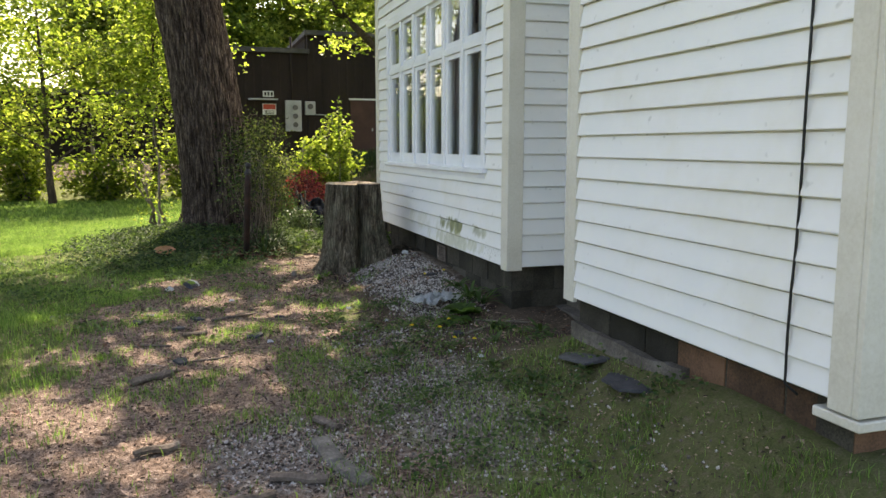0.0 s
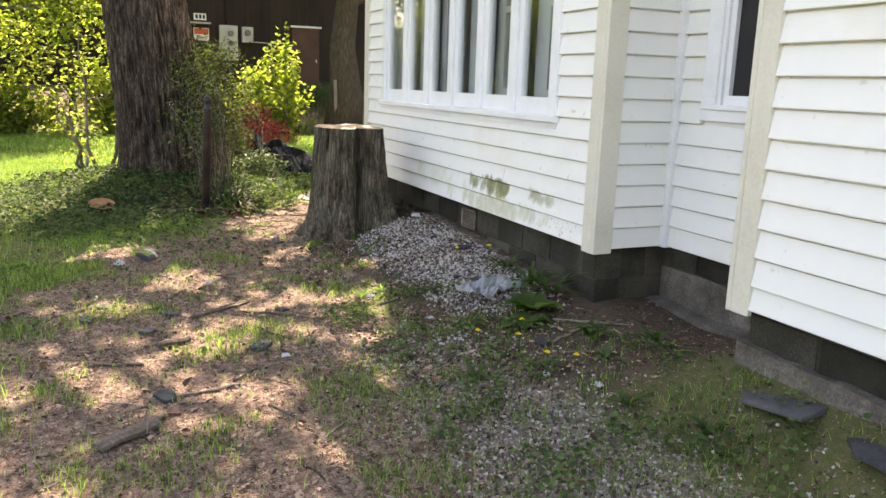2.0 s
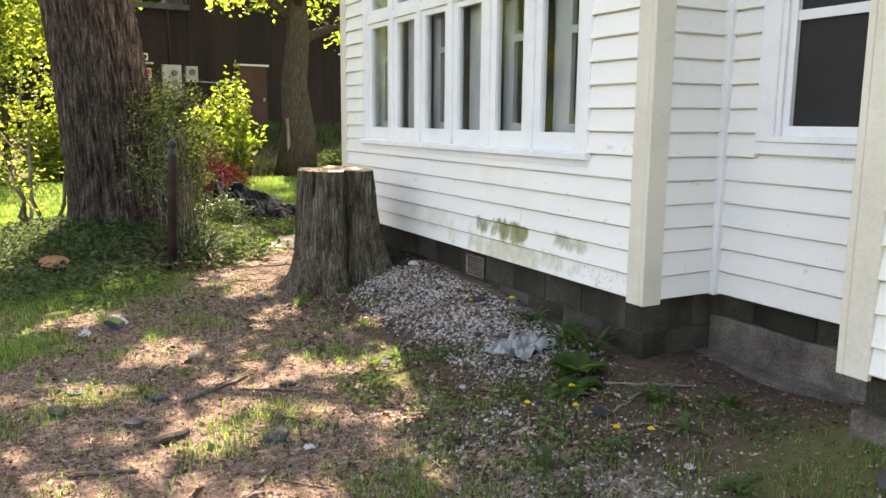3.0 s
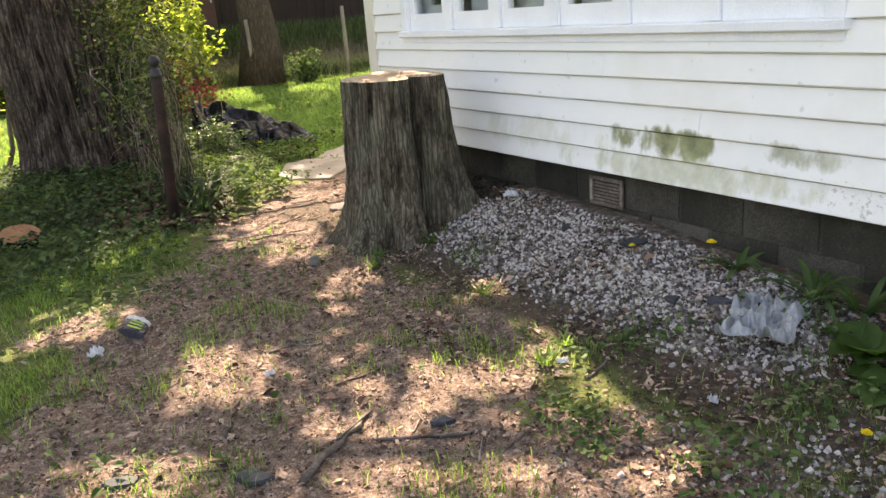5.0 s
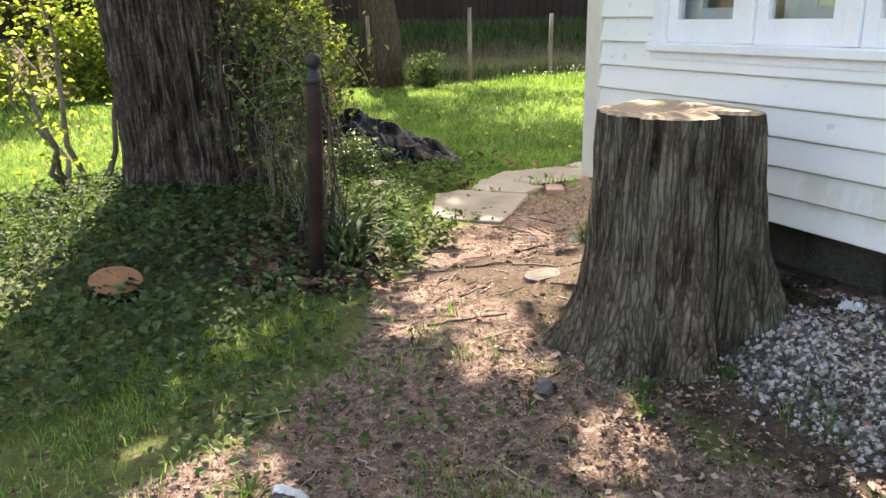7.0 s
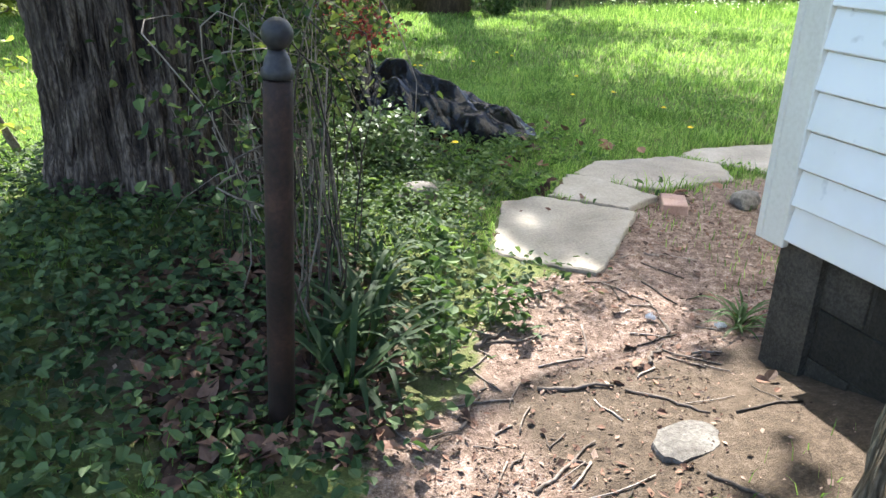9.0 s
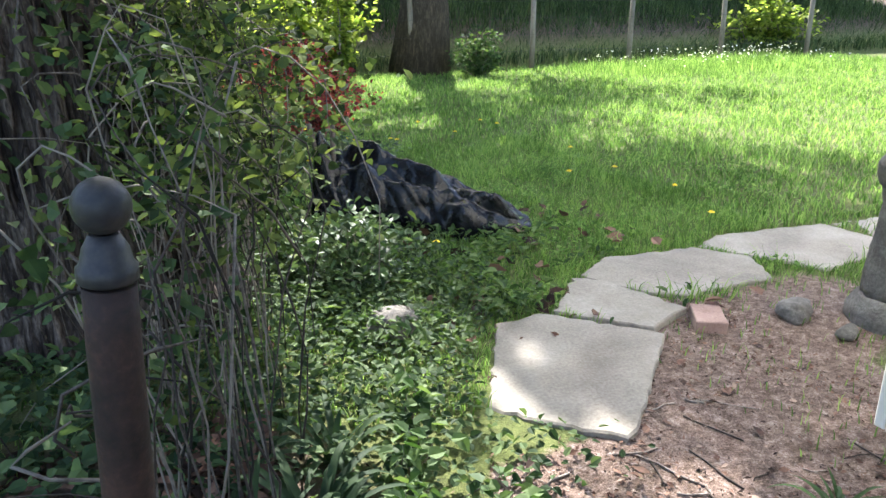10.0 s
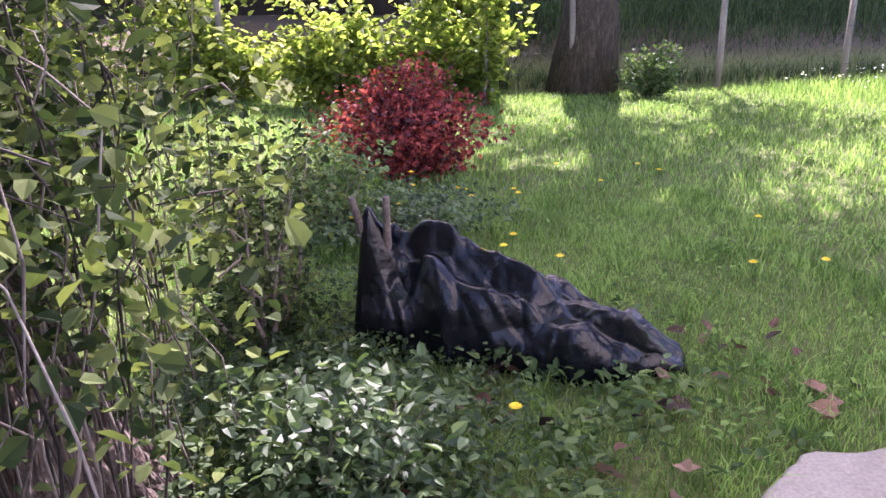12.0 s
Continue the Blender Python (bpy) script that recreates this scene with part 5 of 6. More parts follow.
def flat_can():
    c = thing("crushed_can", "crushed dark drink can with green stripes and a torn silver end", "can", at=pose(-0.02, 8.58, float(ground_z(-0.02, 8.58)) + 0.035, 28, 0, 65))
    n = 24
    for name, u0, u1, mat in (("can_body", -0.075, 0.055, M_CANDARK), ("can_end", 0.055, 0.10, M_LITTER)):
        bm = bmesh.new()
        rows = []
        for k in range(9):
            u = u0 + (u1 - u0) * k / 8
            rows.append([bm.verts.new((u + 0.008 * noise.noise(Vector((a, u * 30, 2))), 0.062 * math.cos(a * math.tau / n), (0.022 + 0.01 * noise.noise(Vector((a * 0.8, u * 40, 0)))) * math.sin(a * math.tau / n))) for a in range(n)])
        for r, s in zip(rows, rows[1:]):
            for a in range(n):
                bm.faces.new((r[a], r[(a + 1) % n], s[(a + 1) % n], s[a]))
        bm.faces.new(rows[0][::-1]), bm.faces.new(rows[-1])
        part(name, bm, mat, c)
    for k in range(3):
        part("stripe", boxed(-0.06 + 0.035 * k, -0.045 + 0.035 * k, -0.035, 0.03, 0.0275, 0.031), M_CANGREEN, c, "green stripe")


flat_can()


def cut_log():
    s = thing("small_stump", "small low stump with an orange weathered cut face", "tree stump", at=pose(-0.34, 10.92, float(ground_z(-0.34, 10.92)) - 0.02, 18, 0, 10))
    part("bark", tube(bmesh.new(), [(0, 0, -0.05), (0, 0, 0.05), (0, 0, 0.12)], [0.155, 0.14, 0.136], 26, False), M_BARK, s)
    bm = bmesh.new()
    bmesh.ops.create_circle(bm, cap_ends=True, radius=0.137, segments=26, matrix=Matrix.Translation((0, 0, 0.119)))
    part("cut_face", bm, surf("orange_old_cut", [(0.17, 0.075, 0.035), (0.26, 0.125, 0.062), (0.34, 0.185, 0.1)], 8, 50, 0.85, 0.3), s, "orange weathered cut wood")


cut_log()


def plastic_heap():
    """A long heap of black plastic film, thrown down in folds, high at the back."""
    b = thing("black_plastic_sheet", "heap of crumpled black plastic sheeting on the grass", "plastic sheet")
    spine = [(1.92, 14.55), (2.25, 14.45), (2.65, 14.15), (3.0, 13.98), (3.30, 13.95)]
    hs, ws = [0.74, 0.70, 0.52, 0.34, 0.10], [0.55, 0.62, 0.48, 0.34, 0.20]
    nu, nv = 190, 120
    vs = []
    for i in range(nu + 1):
        t = i / nu * 4
        k = min(3, int(t))
        f = t - k
        f2 = f * f * (3 - 2 * f)
        x, y = [spine[k][q] + (spine[k + 1][q] - spine[k][q]) * f for q in (0, 1)]
        hh, ww = hs[k] + (hs[k + 1] - hs[k]) * f2, ws[k] + (ws[k + 1] - ws[k]) * f2
        endf = min(1.0, i / 8, (nu - i) / 5) ** 0.5
        for j in range(nv + 1):
            a = (j / nv - 0.5) * math.pi
            s, c = math.sin(a), math.cos(a)
            p = Vector((t * 1.6, s * 2.2, 0.0))
            n1 = noise.noise(p * 1.3 + Vector((3, 1, 0)))
            d1 = noise.voronoi(Vector((t * 1.2 + s * 0.7, s * 1.1 - t * 0.4, 1.7)))[0]
            d2 = noise.voronoi(Vector((t * 4.2 - s * 1.8, s * 4.0 + t * 1.2, 4.2)))[0]
            crease, c2 = 1.3 * (d1[1] - d1[0]) - 0.35, 0.9 * (d2[1] - d2[0]) - 0.3
            c2 = (c2 + 0.8 * abs(noise.noise(Vector((t * 2 + s * 1.5, s * 9 + t * 6, 0.5))))) * min(1.0, 0.25 + t / 3)
            r = 1 + 0.14 * n1 + 0.22 * crease + 0.045 * c2
            px, py = x + 0.35 * s * ww * r * 0.5, y + s * ww * r * 0.5
            g = float(ground_z(px, py))
            vs.append((px, py, g + max(0.004, hh * (c ** 0.75 if c > 0 else 0) * endf * (0.88 + 0.22 * n1) * (0.86 + 0.19 * crease + 0.06 * c2))))
    fs = [(i * (nv + 1) + j, (i + 1) * (nv + 1) + j, (i + 1) * (nv + 1) + j + 1, i * (nv + 1) + j + 1) for i in range(nu) for j in range(nv)]
    part("film", mesh_of("film", vs, fs, M_PLASTIC, True), M_PLASTIC, b)
    for k, (x, y, dx) in enumerate(((1.97, 14.36, -0.10), (2.02, 14.34, 0.0))):
        z = float(ground_z(x, y))
        part("stake", tube(bmesh.new(), [(x, y, z + 0.25), (x + dx * 0.4, y, z + 0.5), (x + dx, y - 0.02, z + 0.74)], [0.022, 0.02, 0.016], 7), M_TWIG, b, "bare wooden stake poking out")


plastic_heap()


# ---- fence, far building ----
FENCE_Y = 22.9


def fence():
    f = thing("wire_fence", "old wire fence on grey wooden posts", "fence")
    xs = [-9.6, -7.2, -4.8, -2.4, 0.4, 3.2, 5.65, 8.1, 10.3, 12.6, 15.0]
    for k, x in enumerate(xs):
        z = float(ground_z(x, FENCE_Y))
        part("post", tube(bmesh.new(), [(x, FENCE_Y, z - 0.1), (x + 0.01, FENCE_Y, z + 0.7), (x + 0.02 * (k % 3 - 1), FENCE_Y, z + 1.55 + 0.15 * (k % 2))], [0.055, 0.052, 0.048], 8), M_FENCEPOST, f)
    for z in (0.35, 0.65, 0.95, 1.25):
        pts = [(x + 0.04, FENCE_Y - 0.06, float(ground_z(x, FENCE_Y)) + z + (0 if k % 2 == 0 else 0.01)) for k, x in enumerate(xs)]
        part("wire", tube(bmesh.new(), pts, [0.003] * len(pts), 4), M_WIRE, f)


fence()


def building():
    """The long dark-brown building beyond the fence: boarded wall, door, meters and signs."""
    Y = 28.4
    b = thing("brown_building", "long dark brown boarded building with electric meters", "building")
    z0 = 0.8
    for name, x0, x1, z1 in (("wall", 1.2, 4.2, 4.75), ("wall", 4.2, 22.0, 5.4), ("wall", -16.0, 1.2, 3.2)):
        part(name, boxed(x0, x1 - 0.01, Y, Y + 7, z0, z1), M_BROWN, b)
        part("roof", boxed(x0 - 0.1, x1 + 0.05, Y - 0.15, Y + 7.1, z1 + 0.002, z1 + 0.16), M_ROOF, b)
    xs = np.arange(-16, 22, 0.30)
    for k, x in enumerate(xs):
        z1 = 3.2 if x < 1.1 else 4.75 if x < 4.1 else 5.4
        part("batten", boxed(x, x + 0.05, Y - 0.02, Y - 0.002, z0, z1 - 0.02), M_BROWN, b)
    door = part("door", boxed(5.72, 6.62, Y - 0.05, Y - 0.022, 1.1, 3.15), M_BROWNDOOR, b, "red-brown door")
    part("door_frame", boxed(5.66, 6.70, Y - 0.08, Y - 0.051, 3.16, 3.22), M_SIGNWHITE, door)
    part("handle", boxed(6.5, 6.54, Y - 0.09, Y - 0.051, 2.05, 2.15), M_METER, door)
    m = part("meter_bank", boxed(3.36, 3.92, Y - 0.2, Y - 0.022, 2.02, 3.10, bevel=0.01), M_METER, b, "grey bank of three electric meters")
    for k in range(3):
        part("meter", tube(bmesh.new(), [(3.70, Y - 0.201, 2.25 + 0.30 * k), (3.70, Y - 0.30, 2.25 + 0.30 * k)], [0.095, 0.085], 18), M_METERDARK, m)
    m2 = part("meter_box", boxed(4.06, 4.42, Y - 0.18, Y - 0.022, 2.60, 3.08, bevel=0.01), M_METER, b, "single grey electric meter box")
    part("meter", tube(bmesh.new(), [(4.24, Y - 0.181, 2.90), (4.24, Y - 0.27, 2.90)], [0.1, 0.09], 18), M_METERDARK, m2)
    part("conduit", tube(bmesh.new(), [(3.6, Y - 0.1, 3.10), (3.6, Y - 0.1, 5.3)], [0.035, 0.035], 8), M_BROWN, b)
    part("conduit", tube(bmesh.new(), [(4.45, Y - 0.08, 2.62), (5.0, Y - 0.08, 2.60), (5.05, Y - 0.08, 2.3)], [0.02, 0.02, 0.02], 6), M_METER, b)
    sg = part("sign", boxed(2.58, 3.05, Y - 0.06, Y - 0.022, 2.60, 2.98), M_SIGNWHITE, b, "white and red notice")
    part("sign_band", boxed(2.60, 3.03, Y - 0.068, Y - 0.061, 2.78, 2.96), M_SIGNRED, sg)
    for k in range(3):
        part("text_bar", boxed(2.64, 2.98, Y - 0.068, Y - 0.061, 2.63 + 0.045 * k, 2.65 + 0.045 * k), M_SCREEN, sg)
    nb = part("number_plate", boxed(2.60, 2.98, Y - 0.06, Y - 0.022, 3.22, 3.42), M_SIGNWHITE, b, "white number plate")
    for k in range(3):
        part("text_bar", boxed(2.65 + 0.11 * k, 2.72 + 0.11 * k, Y - 0.068, Y - 0.061, 3.26, 3.38), M_SCREEN, nb)
    part("ledge", boxed(2.1, 3.1, Y - 0.3, Y - 0.022, 3.10, 3.15), M_METER, b)


building()

# ---- trees and bushes round the yard ----
grown_tree("tree", "tall straight tree with grey-brown bark at the fence", 6.0, 23.2, 12, 0.45, (0.0, 0.0), 21, 38, 0.16, 16, 0.36, 0.32, group="yard trees")
grown_tree("tree", "slender leafy young tree by the hedge", -3.3, 21.8, 7.0, 0.085, (-0.03, 0.0), 22, 16, 0.11, 12, 0.18, 0.40, reach=0.34, group="yard trees")
grown_tree("tree", "slender leafy young tree by the hedge", -6.2, 23.5, 8.0, 0.10, (0.02, 0.0), 23, 26, 0.13, 12, 0.2, 0.5, group="yard trees")
grown_tree("tree", "slender leafy young tree by the hedge", -0.9, 24.0, 7.0, 0.09, (0.03, 0.0), 24, 22, 0.12, 12, 0.2, 0.42, group="yard trees")
FAR = ((-16, 38, 10, 42), (-3, 46, 11, 43), (-22, 60, 13, 31), (2, 56, 13, 32), (9, 58, 16, 33), (18, 56, 15, 34), (28, 52, 15, 35), (36, 46, 14, 36), (-30, 46, 12, 37), (-19, 24, 8, 38), (24, 20, 9, 40))
for x, y, hgt, sd in FAR:
    grown_tree("tree", "tall tree in fresh spring leaf behind the building", x, y, hgt, 0.28, (0, 0), sd, 60, 0.30, 14, 0.22, 0.95, reach=0.36, group="background trees")


def bush(name, label, x, y, wide, deep, tall, n, size, material, seed, stems=14, category="bush", group="", up=0.4):
    """Stems fanning out of the ground with leaves along them."""
    rnd, rng = random.Random(seed), np.random.default_rng(seed)
    z0 = float(ground_z(x, y))
    b = thing(name, label, category, group, pose(x, y, z0))
    bm, tips = bmesh.new(), []
    for k in range(stems):
        a = rnd.uniform(0, math.tau)
        d = rnd.uniform(0.15, 1.0)
        top = Vector((math.cos(a) * d * wide / 2, math.sin(a) * d * deep / 2, tall * rnd.uniform(0.55, 1.0) * (1.1 - 0.5 * d)))
        base = Vector((top.x * 0.25, top.y * 0.25, -0.05))
        pts = [base.lerp(top, q / 5) + Vector((rnd.uniform(-0.05, 0.05) * wide, rnd.uniform(-0.05, 0.05) * deep, 0)) for q in range(6)]
        tube(bm, pts, [0.012 * tall * (1 - 0.8 * q / 5) for q in range(6)], 5)
        if stems <= 40:
            part("stem", bm, M_TWIG, b)
            bm = bmesh.new()
        for q in range(1, 6):
            for _ in range(3):
                tips.append(pts[q] + Vector((rnd.uniform(-0.16, 0.16) * wide, rnd.uniform(-0.16, 0.16) * deep, rnd.uniform(-0.08, 0.1) * tall)))
    t = np.array(tips)
    pts = t[rng.integers(0, len(t), n)] + rng.normal(size=(n, 3)) * np.array([wide, deep, tall]) * 0.055
    pts = pts[pts[:, 2] > 0.02]
    part("foliage", leaf_cloud("foliage", pts, size, material, up, rng=rng, wide=0.7), material, b)
    return b


k = 0
for x, y, w, d, tl, n in ((-9.0, 23.0, 3.2, 1.6, 2.2, 3000), (-6.3, 22.7, 2.8, 1.4, 1.9, 3000), (-4.2, 23.3, 2.4, 1.4, 2.0, 2700), (-2.0, 22.9, 2.4, 1.4, 1.8, 2700), (0.2, 23.0, 2.2, 1.3, 1.7, 2700),
                          (2.0, 22.6, 2.0, 1.3, 1.7, 2700), (3.5, 22.4, 1.9, 1.2, 1.75, 2700), (4.3, 23.6, 1.4, 1.0, 2.6, 2600), (15.0, 24.0, 3.2, 1.4, 1.4, 2600), (-12.5, 22.0, 3.4, 2.0, 2.4, 2700)):
    k += 1
    bush("bush", "dense sunlit green bush along the fence", x, y, w, d, tl, n, 0.12, M_LEAF, 60 + k, group="hedge bushes")
bush("sapling", "thin upright sapling with pale green leaves", 4.1, 22.0, 0.45, 0.45, 2.9, 700, 0.12, M_LEAF, 90, 5, "sapling")
bush("shrub", "small white-flowering shrub at the lawn's far edge", 6.75, 22.3, 0.9, 0.7, 0.85, 1300, 0.075, M_WEED, 91, 12, "shrub")
bush("red_maple_shrub", "low weeping red-leaved maple shrub", 2.52, 18.1, 1.35, 1.2, 0.94, 8500, 0.055, M_RED, 92, 40, "shrub", up=0.1)


for q, (x, y, hgt) in enumerate(((-0.36, 13.75, 2.5),)):
    bush("sapling", "thin young sapling with sparse pale leaves beside the trunk", x, y, 1.5, 1.3, hgt, 260, 0.055, M_LEAF, 98 + q, 5, "sapling")


# vines and scrub on and beside the big trunk
def clear_of_path(x, y, gap):
    """True at spots more than gap from the trodden line past the vines."""
    ax, ay, bx, by = 0.55, 9.0, 1.75, 11.0
    t = np.clip(((x - ax) * (bx - ax) + (y - ay) * (by - ay)) / ((bx - ax) ** 2 + (by - ay) ** 2), 0, 1)
    return np.hypot(x - ax - t * (bx - ax), y - ay - t * (by - ay)) > gap


def vine_tangle(name, label, x, y, wide, deep, tall, n, size, material, seed, canes=40):
    rnd, rng = random.Random(seed), np.random.default_rng(seed)
    z0 = float(ground_z(x, y))
    v = thing(name, label, "vines", at=pose(x, y, z0))
    pts = []
    for k in range(canes):
        bm = bmesh.new()
        bx, by = rnd.uniform(-0.5, 0.5) * wide, rnd.uniform(-0.5, 0.5) * deep
        hgt = tall * rnd.uniform(0.45, 1.0)
        line = []
        droop, sw, ph = rnd.uniform(1.5, 2.9), rnd.uniform(0.12, 0.42), rnd.uniform(0, 6)
        for q in range(13):
            f = q / 12
            line.append(Vector((bx + sw * math.sin(ph + f * 5) * f + rnd.uniform(-0.02, 0.02), by + sw * math.cos(ph * 1.7 + f * 3) * f + rnd.uniform(-0.02, 0.02), hgt * math.sin(f * droop) - 0.03)))
        line = [q for q in line if clear_of_path(q.x + x, q.y + y, 0.7)]
        if len(line) < 4:
            continue
        tube(bm, line, [rnd.uniform(0.002, 0.006) * (1 - 0.6 * q / 12) for q in range(len(line))], 4)
        pts += line[3:] + line[5:]
        part("cane", bm, M_CANE, v)
    t = np.array(pts)
    p = t[rng.integers(0, len(t), n)] + rng.normal(size=(n, 3)) * np.array([0.10, 0.10, 0.08])
    p = p[rng.uniform(0, 1, len(p)) < 0.4 + 0.6 * step01(p[:, 2], 0.2, 0.9)]
    p = p[(p[:, 2] > 0.03) & clear_of_path(p[:, 0] + x, p[:, 1] + y, 0.78)]
    part("leaves", leaf_cloud("leaves", p, size, material, 0.3, rng=rng, wide=0.85), material, v)
    return v


vine_tangle("vine_tangle", "tangle of leafy climbing vines over bare grey canes", 0.94, 11.9, 0.55, 1.5, 1.75, 2600, 0.038, M_VINE, 1, 54)
vine_tangle("vine_tangle", "leafy brambles with bare arching canes", 1.02, 12.75, 0.6, 1.0, 1.8, 3000, 0.038, M_VINE, 2, 46)
vine_tangle("vine_tangle", "dense leafy thicket of vines behind the trunk", 0.85, 13.5, 0.8, 1.1, 2.0, 3800, 0.034, M_VINE, 4, 40)
vine_tangle("vine_tangle", "leafy vines climbing the iron post and trunk", 0.86, 11.1, 0.35, 0.5, 1.5, 330, 0.042, M_LEAFDARK, 3, 30)
bush("undergrowth", "leafy green undergrowth beside the plastic heap", 1.42, 14.5, 0.9, 1.3, 1.15, 2400, 0.042, M_VINE, 93, 22, "undergrowth")
bush("undergrowth", "low leafy undergrowth in front of the red shrub", 1.75, 16.3, 1.0, 1.5, 0.75, 2200, 0.045, M_WEED, 94, 22, "undergrowth")
bush("periwinkle_clump", "glossy low evergreen groundcover clump", 1.74, 13.15, 0.85, 0.8, 0.5, 2600, 0.045, M_PERI, 95, 26, "groundcover")
bush("periwinkle_clump", "glossy low groundcover with pale flowers", 2.3, 16.2, 1.3, 1.4, 0.34, 3000, 0.045, M_PERI, 96, 26, "groundcover")


# ---- grass, groundcover and litter ----
def stuff(name, me, label, category):
    return tagged(new(name, me), label, category, kind="stuff")


def on_flags(x, y):
    """Whether a spot lies on one of the flagstones."""
    hit = np.zeros(np.shape(x), bool)
    for o in FLAGS:
        odd = np.zeros(np.shape(x), bool)
        for (ax, ay), (bx, by) in zip(o, o[1:] + o[:1]):
            odd ^= ((ay > y) != (by > y)) & (x < (bx - ax) * (y - ay) / (by - ay + 1e-9) + ax)
        hit |= odd
    return hit


def lawn_keep(x, y):
    p, d, g = zones(x, y)
    flags = on_flags(x, y)
    k = (1 - p) * (1 - 0.85 * d) * (1 - g)
    tree = 1 - np.exp(-((x - 0.4) ** 2 + (y - 12.75) ** 2) / 0.9)
    stumpy = 1 - np.exp(-((x - 1.86) ** 2 + (y - 9.12) ** 2) / 0.25)
    return k * outside_house(x, y) * ~flags * tree * stumpy


x, y = scatter(150000, -3.5, 4.8, 11.8, 17.0, lawn_keep)
stuff("grass", blade_field("grass", on_ground(x, y, -0.005), 0.06 + 0.04 * np.clip(wobble(x, y, 3.0, 2) + 0.5 * wobble(x, y, 9.0, 1), 0, 1), 0.0048, M_GRASS, 0.75), "bright green unmown lawn grass", "grass")
x, y = scatter(210000, -12, 16, 13.0, 23.8, lambda x, y: lawn_keep(x, y) * ((y > 17) | (x > 4.5) | (x < -3.5)))
stuff("grass", blade_field("grass", on_ground(x, y, -0.005), 0.085 + 0.06 * np.clip(wobble(x, y, 1.7, 2), 0, 1), 0.010, M_GRASS, 0.7), "bright green unmown lawn grass further off", "grass")
x, y = scatter(110000, -5.5, 0.6, 1.0, 13.0, lambda x, y: lawn_keep(x, y) * np.clip(0.75 + 0.5 * wobble(x, y, 1.6, 5), 0, 1) * (1 - 0.75 * step01(y, 7.6, 8.4) * step01(x, -2.6, -1.8)))
stuff("grass", blade_field("grass", on_ground(x, y, -0.005), 0.075 + 0.04 * np.clip(wobble(x, y, 3.0, 7), 0, 1), 0.005, M_GRASS), "patchy green grass beside the path", "grass")
tuft = lambda x, y: step01(wobble(x, y, 2.9, 4.0) + 0.6 * wobble(x, y, 7.3, 1.0), 0.25, 0.75)
x, y = scatter(90000, -1.8, 2.4, 2.0, 10.0, lambda x, y: outside_house(x, y) * np.clip(tuft(x, y) * 0.9 + 0.07, 0, 1) * (1 - 0.85 * step01(zones(x, y)[2], 0.4, 0.9)) * (1 - 0.6 * step01(y, 8.2, 9)))
stuff("grass_tufts", blade_field("grass_tufts", on_ground(x, y, -0.004), 0.06, 0.0042, M_GRASS, 0.6), "thin grass tufts growing through the trodden soil", "grass")
x, y = scatter(16000, 2.9, 6, 11.0, 13.4, lambda x, y: 0.6 + 0 * x)
keepf = ~on_flags(x, y) & ((y > 13.0) | (RNG.uniform(0, 1, len(x)) < 0.12))
x, y = x[keepf], y[keepf]
stuff("grass", blade_field("grass", on_ground(x, y), 0.06, 0.005, M_GRASS), "short grass along the flagstones", "grass")

x, y = scatter(70000, -2.4, 0.7, 6.3, 11.0, lambda x, y: lawn_keep(x, y) * step01(wobble(x, y, 2.2, 3.1) + 0.5 * wobble(x, y, 6.3, 0.7), -0.1, 0.6))
stuff("grass", blade_field("grass", on_ground(x, y, -0.004), 0.05, 0.0042, M_GRASS, 0.8), "short shaded grass under the big tree", "grass")
x, y = scatter(26000, 0.5, 2.4, 1.2, 5.8, lambda x, y: outside_house(x, y) * np.clip(0.45 + 0.5 * wobble(x, y, 2.4, 6), 0.05, 1) * (1 - 0.85 * step01(x, 1.5, 2.1)))
stuff("grass", blade_field("grass", on_ground(x, y, -0.004), 0.045, 0.0038, M_GRASS, 0.8), "thin shaded grass beside the house", "grass")
# grass in the dark leaf colour, which stands in for shade behind the fence
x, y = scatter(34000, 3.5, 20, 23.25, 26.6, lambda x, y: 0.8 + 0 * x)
stuff("grass", blade_field("grass", on_ground(x, y, -0.01), 0.40, 0.016, M_LEAFDARK, 0.5), "tall uncut grass along the fence, coloured dark for shade", "grass")

# broad weeds in the shade by the wall
x, y = scatter(9000, 0.9, 2.42, 3.0, 6.9, lambda x, y: outside_house(x, y) * step01(wobble(x, y, 3.7, 3) + 0.5 * wobble(x, y, 8, 1), -0.1, 0.7) * (1 - step01(x - (7.4 - y) * 0.6, 1.2, 2.0) * (y > 5.8)))
stuff("weeds", leaf_cloud("weeds", on_ground(x, y, 0.02) + RNG.uniform(0, 0.05, (len(x), 1)) * [0, 0, 1], 0.030, M_WEED, 0.9, wide=0.7), "low broad-leaved weeds in the shade of the wall", "weeds")
# low ivy, clover and weeds thinning out from the tree over the trodden soil
x, y = scatter(15000, -2.6, 0.9, 6.0, 10.8, lambda x, y: (0.25 + 0.75 * (1 - zones(x, y)[0])) * step01(wobble(x, y, 1.9, 2.2) + 0.7 * wobble(x, y, 5.3, 4.0) + 0.3 * (y - 8.5), -0.3, 0.8))
stuff("groundcover", leaf_cloud("groundcover", on_ground(x, y, 0.012) + RNG.uniform(0, 0.05, (len(x), 1)) * [0, 0, 1], 0.034, M_WEED, 0.9, wide=0.8), "ragged low weeds and clover on bare soil", "groundcover")
